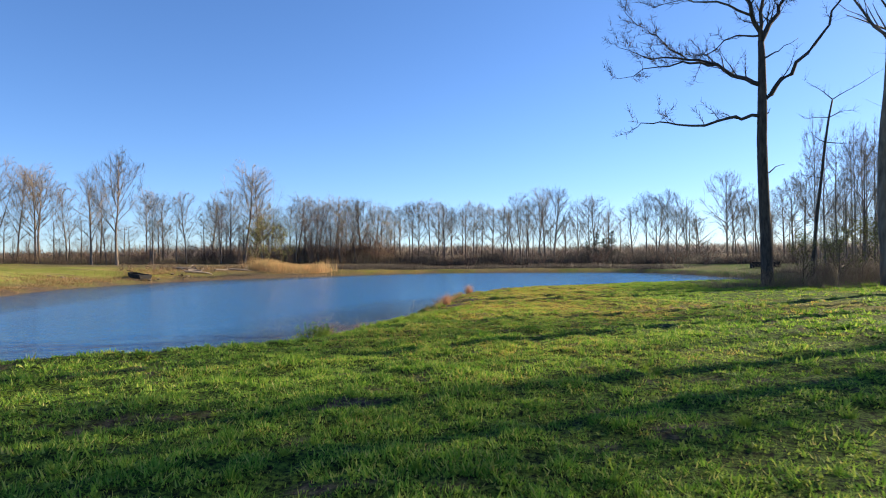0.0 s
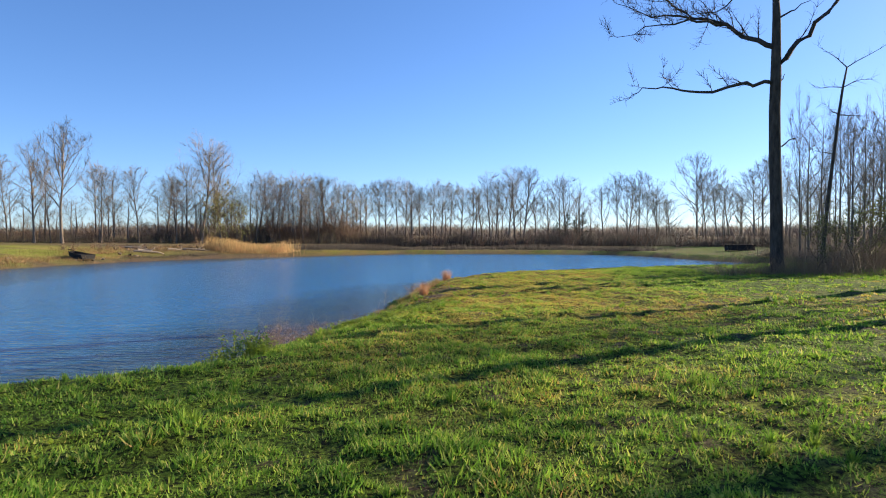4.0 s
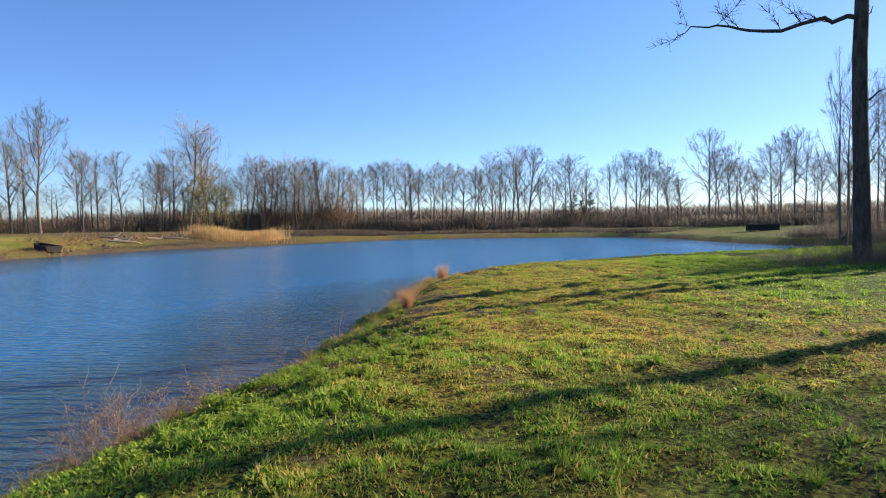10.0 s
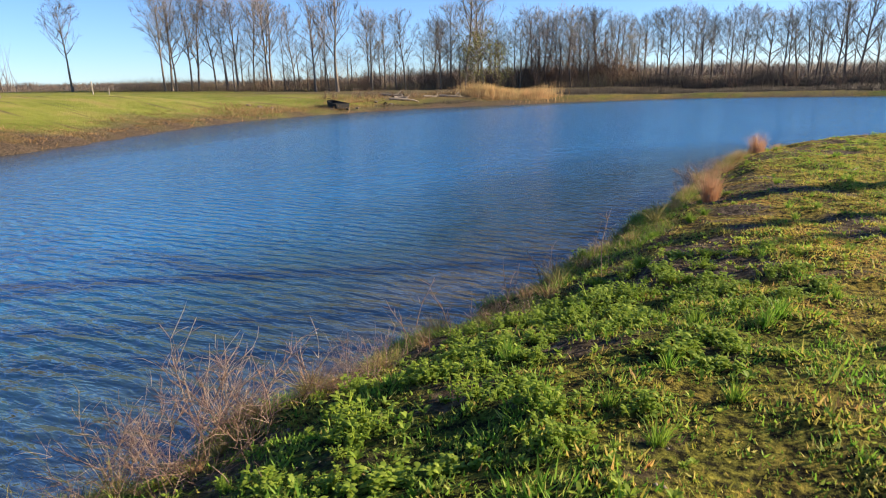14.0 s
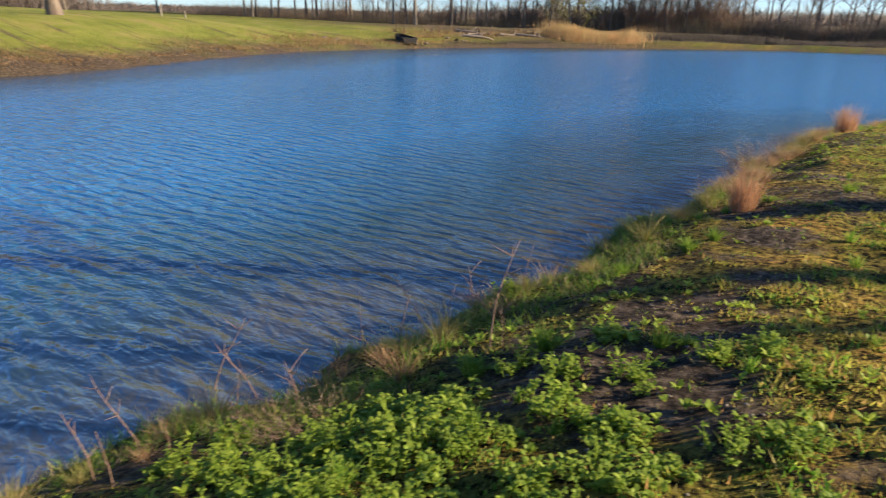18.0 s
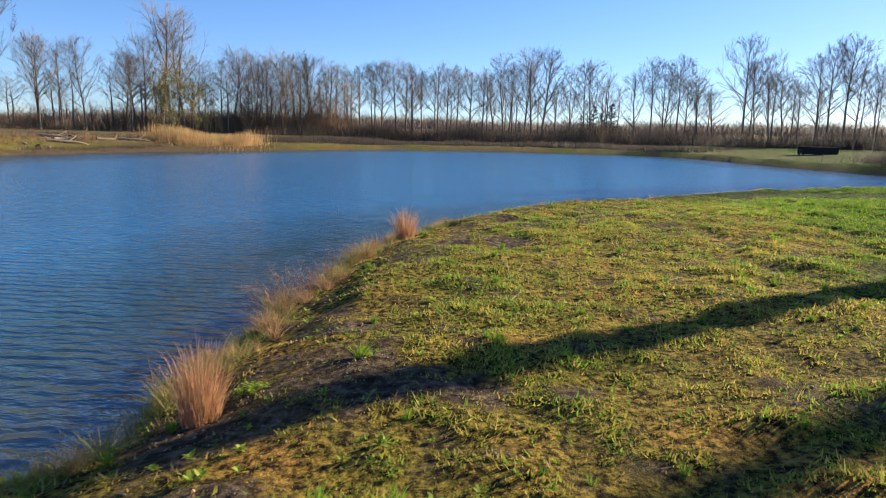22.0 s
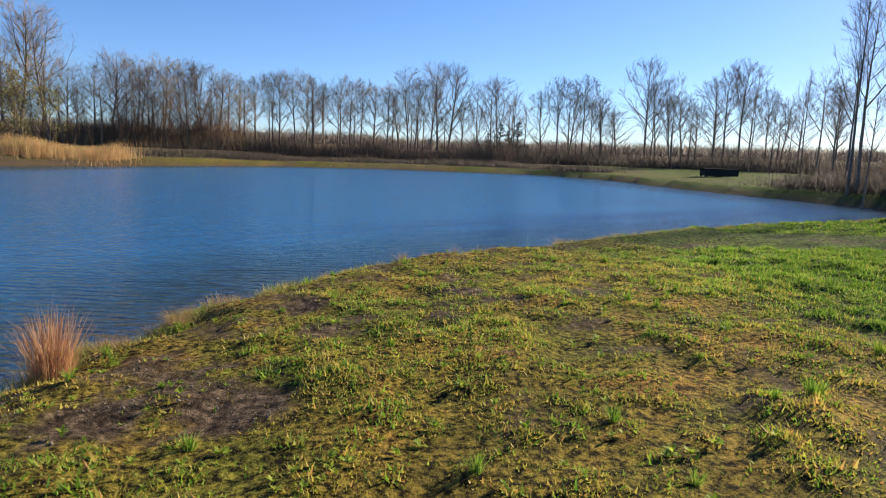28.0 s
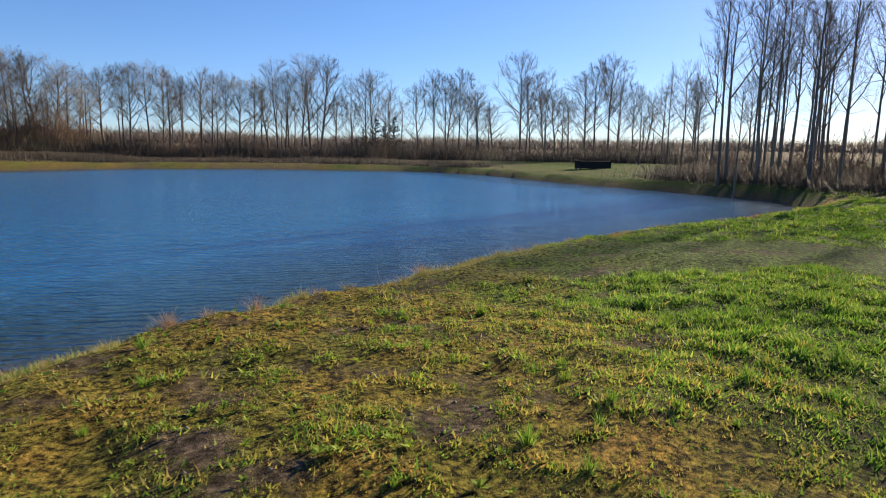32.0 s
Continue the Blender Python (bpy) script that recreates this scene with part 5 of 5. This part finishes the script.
def build_far_small():
    rng = random.Random(9)
    post = new("fence_post")
    t = Tubes()
    t.add([Vector((0, 0, -0.2)), Vector((0, 0, 0.6)), Vector((0.01, 0, 1.15))], [0.045, 0.042, 0.038], 8)
    t.make("stake", POST_WOOD, post)
    for n, (x, y) in enumerate(((-38.8, 24.9), (-40.0, 27.9), (-55.3, 45.6), (-72, 58))):
        m = pose(x, y, land_at(x, y), rng.gauss(0, 2), rng.gauss(0, 2), 0)
        ob = copy_thing(post, m) if n else post
        ob.matrix_basis = m
        tagged(ob, "pale wooden fence stake in the meadow", "post", "fence stakes")
    stones = []
    for k in range(4):
        bm = bmesh.new()
        bmesh.ops.create_icosphere(bm, subdivisions=2, radius=0.22)
        for v in bm.verts:
            v.co *= 1 + 0.35 * (noise.noise(v.co * 4 + Vector((k * 7, 0, 0))))
            v.co.z *= 0.65
        stones.append(part("stone", bm, STONE, None))
    spots = [(-39.8, 57.9), (-39.4, 59.8), (-38.9, 60.6), (-39.2, 63.9), (-42.8, 53.6, 1.6), (-43.6, 53.0, 1.3), (-44.3, 53.6, 1.2), (-45.2, 53.2), (-40.2, 65.4, 1.2), (-40.8, 66.2), (-39.6, 67.2, 1.4), (-39.9, 49.5), (-41.0, 68.5, 1.5), (-42.5, 70.3, 1.2)]
    plant(stones, spots, rng, "pale stone on the bare shore", "stone", "stones on the west shore", (0.7, 1.2), 0.05)
    log = new("driftwood_log")
    t = Tubes()
    line = bough(rng, Vector((0, 0, 0.12)), Vector((1, 0.2, 0.02)), 3.2, 6, 0.0, 0.08)
    t.add(line, [0.15, 0.16, 0.14, 0.12, 0.1, 0.08, 0.05], 8)
    t.add(bough(rng, line[3], Vector((0.6, 0.7, 0.35)), 1.1, 3, 0, 0.1), [0.06, 0.05, 0.04, 0.03], 6)
    t.make("trunk", STONE, log)
    for n, (x, y, an) in enumerate(((-40.5, 68.2, 30), (-41.2, 70.0, 75), (-39.6, 73.5, 50), (-44.0, 71.5, 10), (-39.8, 66.4, 120), (-38.6, 75.2, 20), (-37.2, 77.0, 95), (-42.0, 73.2, 150), (-40.2, 71.2, 200))):
        m = pose(x, y, land_at(x, y), 0, 0, an)
        ob = copy_thing(log, m) if n else log
        ob.matrix_basis = m
        tagged(ob, "weathered grey log washed up on the shore", "log", "driftwood logs")


def build_conifers():
    rng = random.Random(14)
    top = new("conifer")
    t, v, f = Tubes(), [], []
    t.add([Vector((0, 0, -0.1)), Vector((0.05, 0, 2.5)), Vector((0, 0, 6.0))], [0.13, 0.09, 0.02], 7)
    for n in range(70):
        z = rng.uniform(0.9, 5.9)
        long = (6.3 - z) * 0.38 * rng.uniform(0.6, 1.2) + 0.2
        ln = bough(rng, Vector((0.03, 0, z)), away(rng, rng.uniform(0.0, 0.45)), long, 4, 0.03, 0.1)
        t.add(ln, [0.03, 0.025, 0.02, 0.012, 0.006], 3)
        for q in range(1, 5):
            for _ in range(9):
                leaf_mesh(v, f, ln[q].lerp(ln[q - 1], rng.random()), (ln[q] - ln[q - 1]).normalized() + away(rng, rng.uniform(-0.4, 0.6)), Vector((0, 0, 1)), rng.uniform(0.14, 0.3), 0.07)
    t.make("trunk", BARK_DARK, top)
    tagged(mesh_object("needles", v, f, CONIFER_NEEDLE, top), kind="stuff")
    for n, (x, y, s) in enumerate(((10.6, 121.5, 0.95), (13.4, 122.0, 1.0), (12.2, 123.5, 0.8), (9.0, 122.5, 0.7))):
        m = pose(x, y, land_at(x, y), 0, 0, 70 * n)
        ob = copy_thing(top, m) if n else top
        ob.matrix_basis = m
        ob.scale = (s, s, s)
        tagged(ob, "small dark conifer among the bare trees", "tree", "conifers beyond the pond")


def build_saplings():
    rng = random.Random(23)
    sap = bare_tree("sapling", 91, 4.5, 0.035, 0.3, 0.12, 9, 6, 900, TWIG)
    for n, (x, y, s) in enumerate(((11.1, 29.0, 0.55), (12.9, 30.0, 0.6), (14.6, 31.6, 0.7), (13.8, 33.0, 0.5), (16.5, 33.8, 0.7), (-37.5, 83.0, 1.7), (-36.0, 84.5, 1.4), (-39.2, 84.0, 1.3))):
        m = pose(x, y, land_at(x, y) - 0.03, 0, 0, 77 * n)
        ob = copy_thing(sap, m) if n else sap
        ob.matrix_basis = m
        ob.scale = (s, s, s)
        if n > 4:
            ob.scale = (1.1 * s, 1.1 * s, s)
            tagged(ob, "young tree with yellow-green shoots behind the dry reeds", "tree", "young trees behind the reeds")
            continue
        tagged(ob, "thin sapling with first yellow-green leaves in the brush", "tree", "saplings in the brush")


def build_sticks():
    """Dead sticks lying in the lawn."""
    rng = random.Random(37)
    for n, (x, y, an, long) in enumerate(STICKS):
        t = Tubes()
        line = bough(rng, Vector((-long / 2, 0, 0)), Vector((1, 0, 0.0)), long, 6, 0.0, 0.1)
        line = [Vector((p.x, p.y, 0.02 + 0.3 * abs(p.z))) for p in line]
        t.add(line, [0.003, 0.004, 0.004, 0.0035, 0.003, 0.0025, 0.002], 5)
        t.add(bough(rng, line[3], Vector((0.8, 0.5, 0.1)), long * 0.3, 3, 0, 0.1), [0.0025, 0.002, 0.002, 0.0015], 4)
        ob = t.make("stick", STICK_WOOD, None)
        ob.matrix_basis = pose(x, y, land_at(x, y) + 0.015, 0, 0, an)
        tagged(ob, "pale dead stick lying in the short grass", "stick", "sticks in the lawn")


def build_pebbles():
    """Grit and clods lying on the worn places of the bank."""
    rng = np.random.RandomState(52)
    x, y = rng.uniform(-5.2, 1.5, 60000), rng.uniform(13.5, 31, 60000)
    d = shore_distance(np.stack([x, y], 1))
    keep = (d > 0.1) & (bare_soil(x, y, d) > 0.55)
    x, y, d = x[keep][:3500], y[keep][:3500], d[keep][:3500]
    size = 0.004 + 0.012 * rng.rand(len(x)) ** 5
    c = np.stack([x, y, land(x, y, d) + size * 0.2], 1)
    way = np.array([(1, 0, 0), (0, 1, 0), (-1, 0, 0), (0, -1, 0), (0, 0, 0.7), (0, 0, -0.7)], float)
    v = c[:, None] + way[None] * size[:, None, None] * rng.uniform(0.6, 1.3, (len(x), 6, 1))
    swarm("pebbles", v, [(0, 1, 4), (1, 2, 4), (2, 3, 4), (3, 0, 4), (1, 0, 5), (2, 1, 5), (3, 2, 5), (0, 3, 5)], STONE, "grit and small clods on the bare soil", "pebbles")


STICK_WOOD = make_wood("stick_wood", (0.25, 0.18, 0.12), (0.5, 0.4, 0.29))
STICKS = [(-1.39, 23.3, 70, 0.28), (0.12, 24.22, 30, 0.3), (0.1, 24.5, -35, 0.3), (-1.9, 25.1, 15, 0.3)]
STONE, _t, _b = material("pale_stone", 0.9, 0.2)
_t.links.new(ramp(_t, noise_tex(_t, 8, 6), (0.3, (0.12, 0.095, 0.075)), (0.7, (0.26, 0.22, 0.18))), _b.inputs["Base Color"])
bumped(_t, _b, noise_tex(_t, 25, 5), 0.5, 0.02)
build_boat()
build_deck()
build_far_small()
build_conifers()
build_saplings()
build_sticks()
build_pebbles()
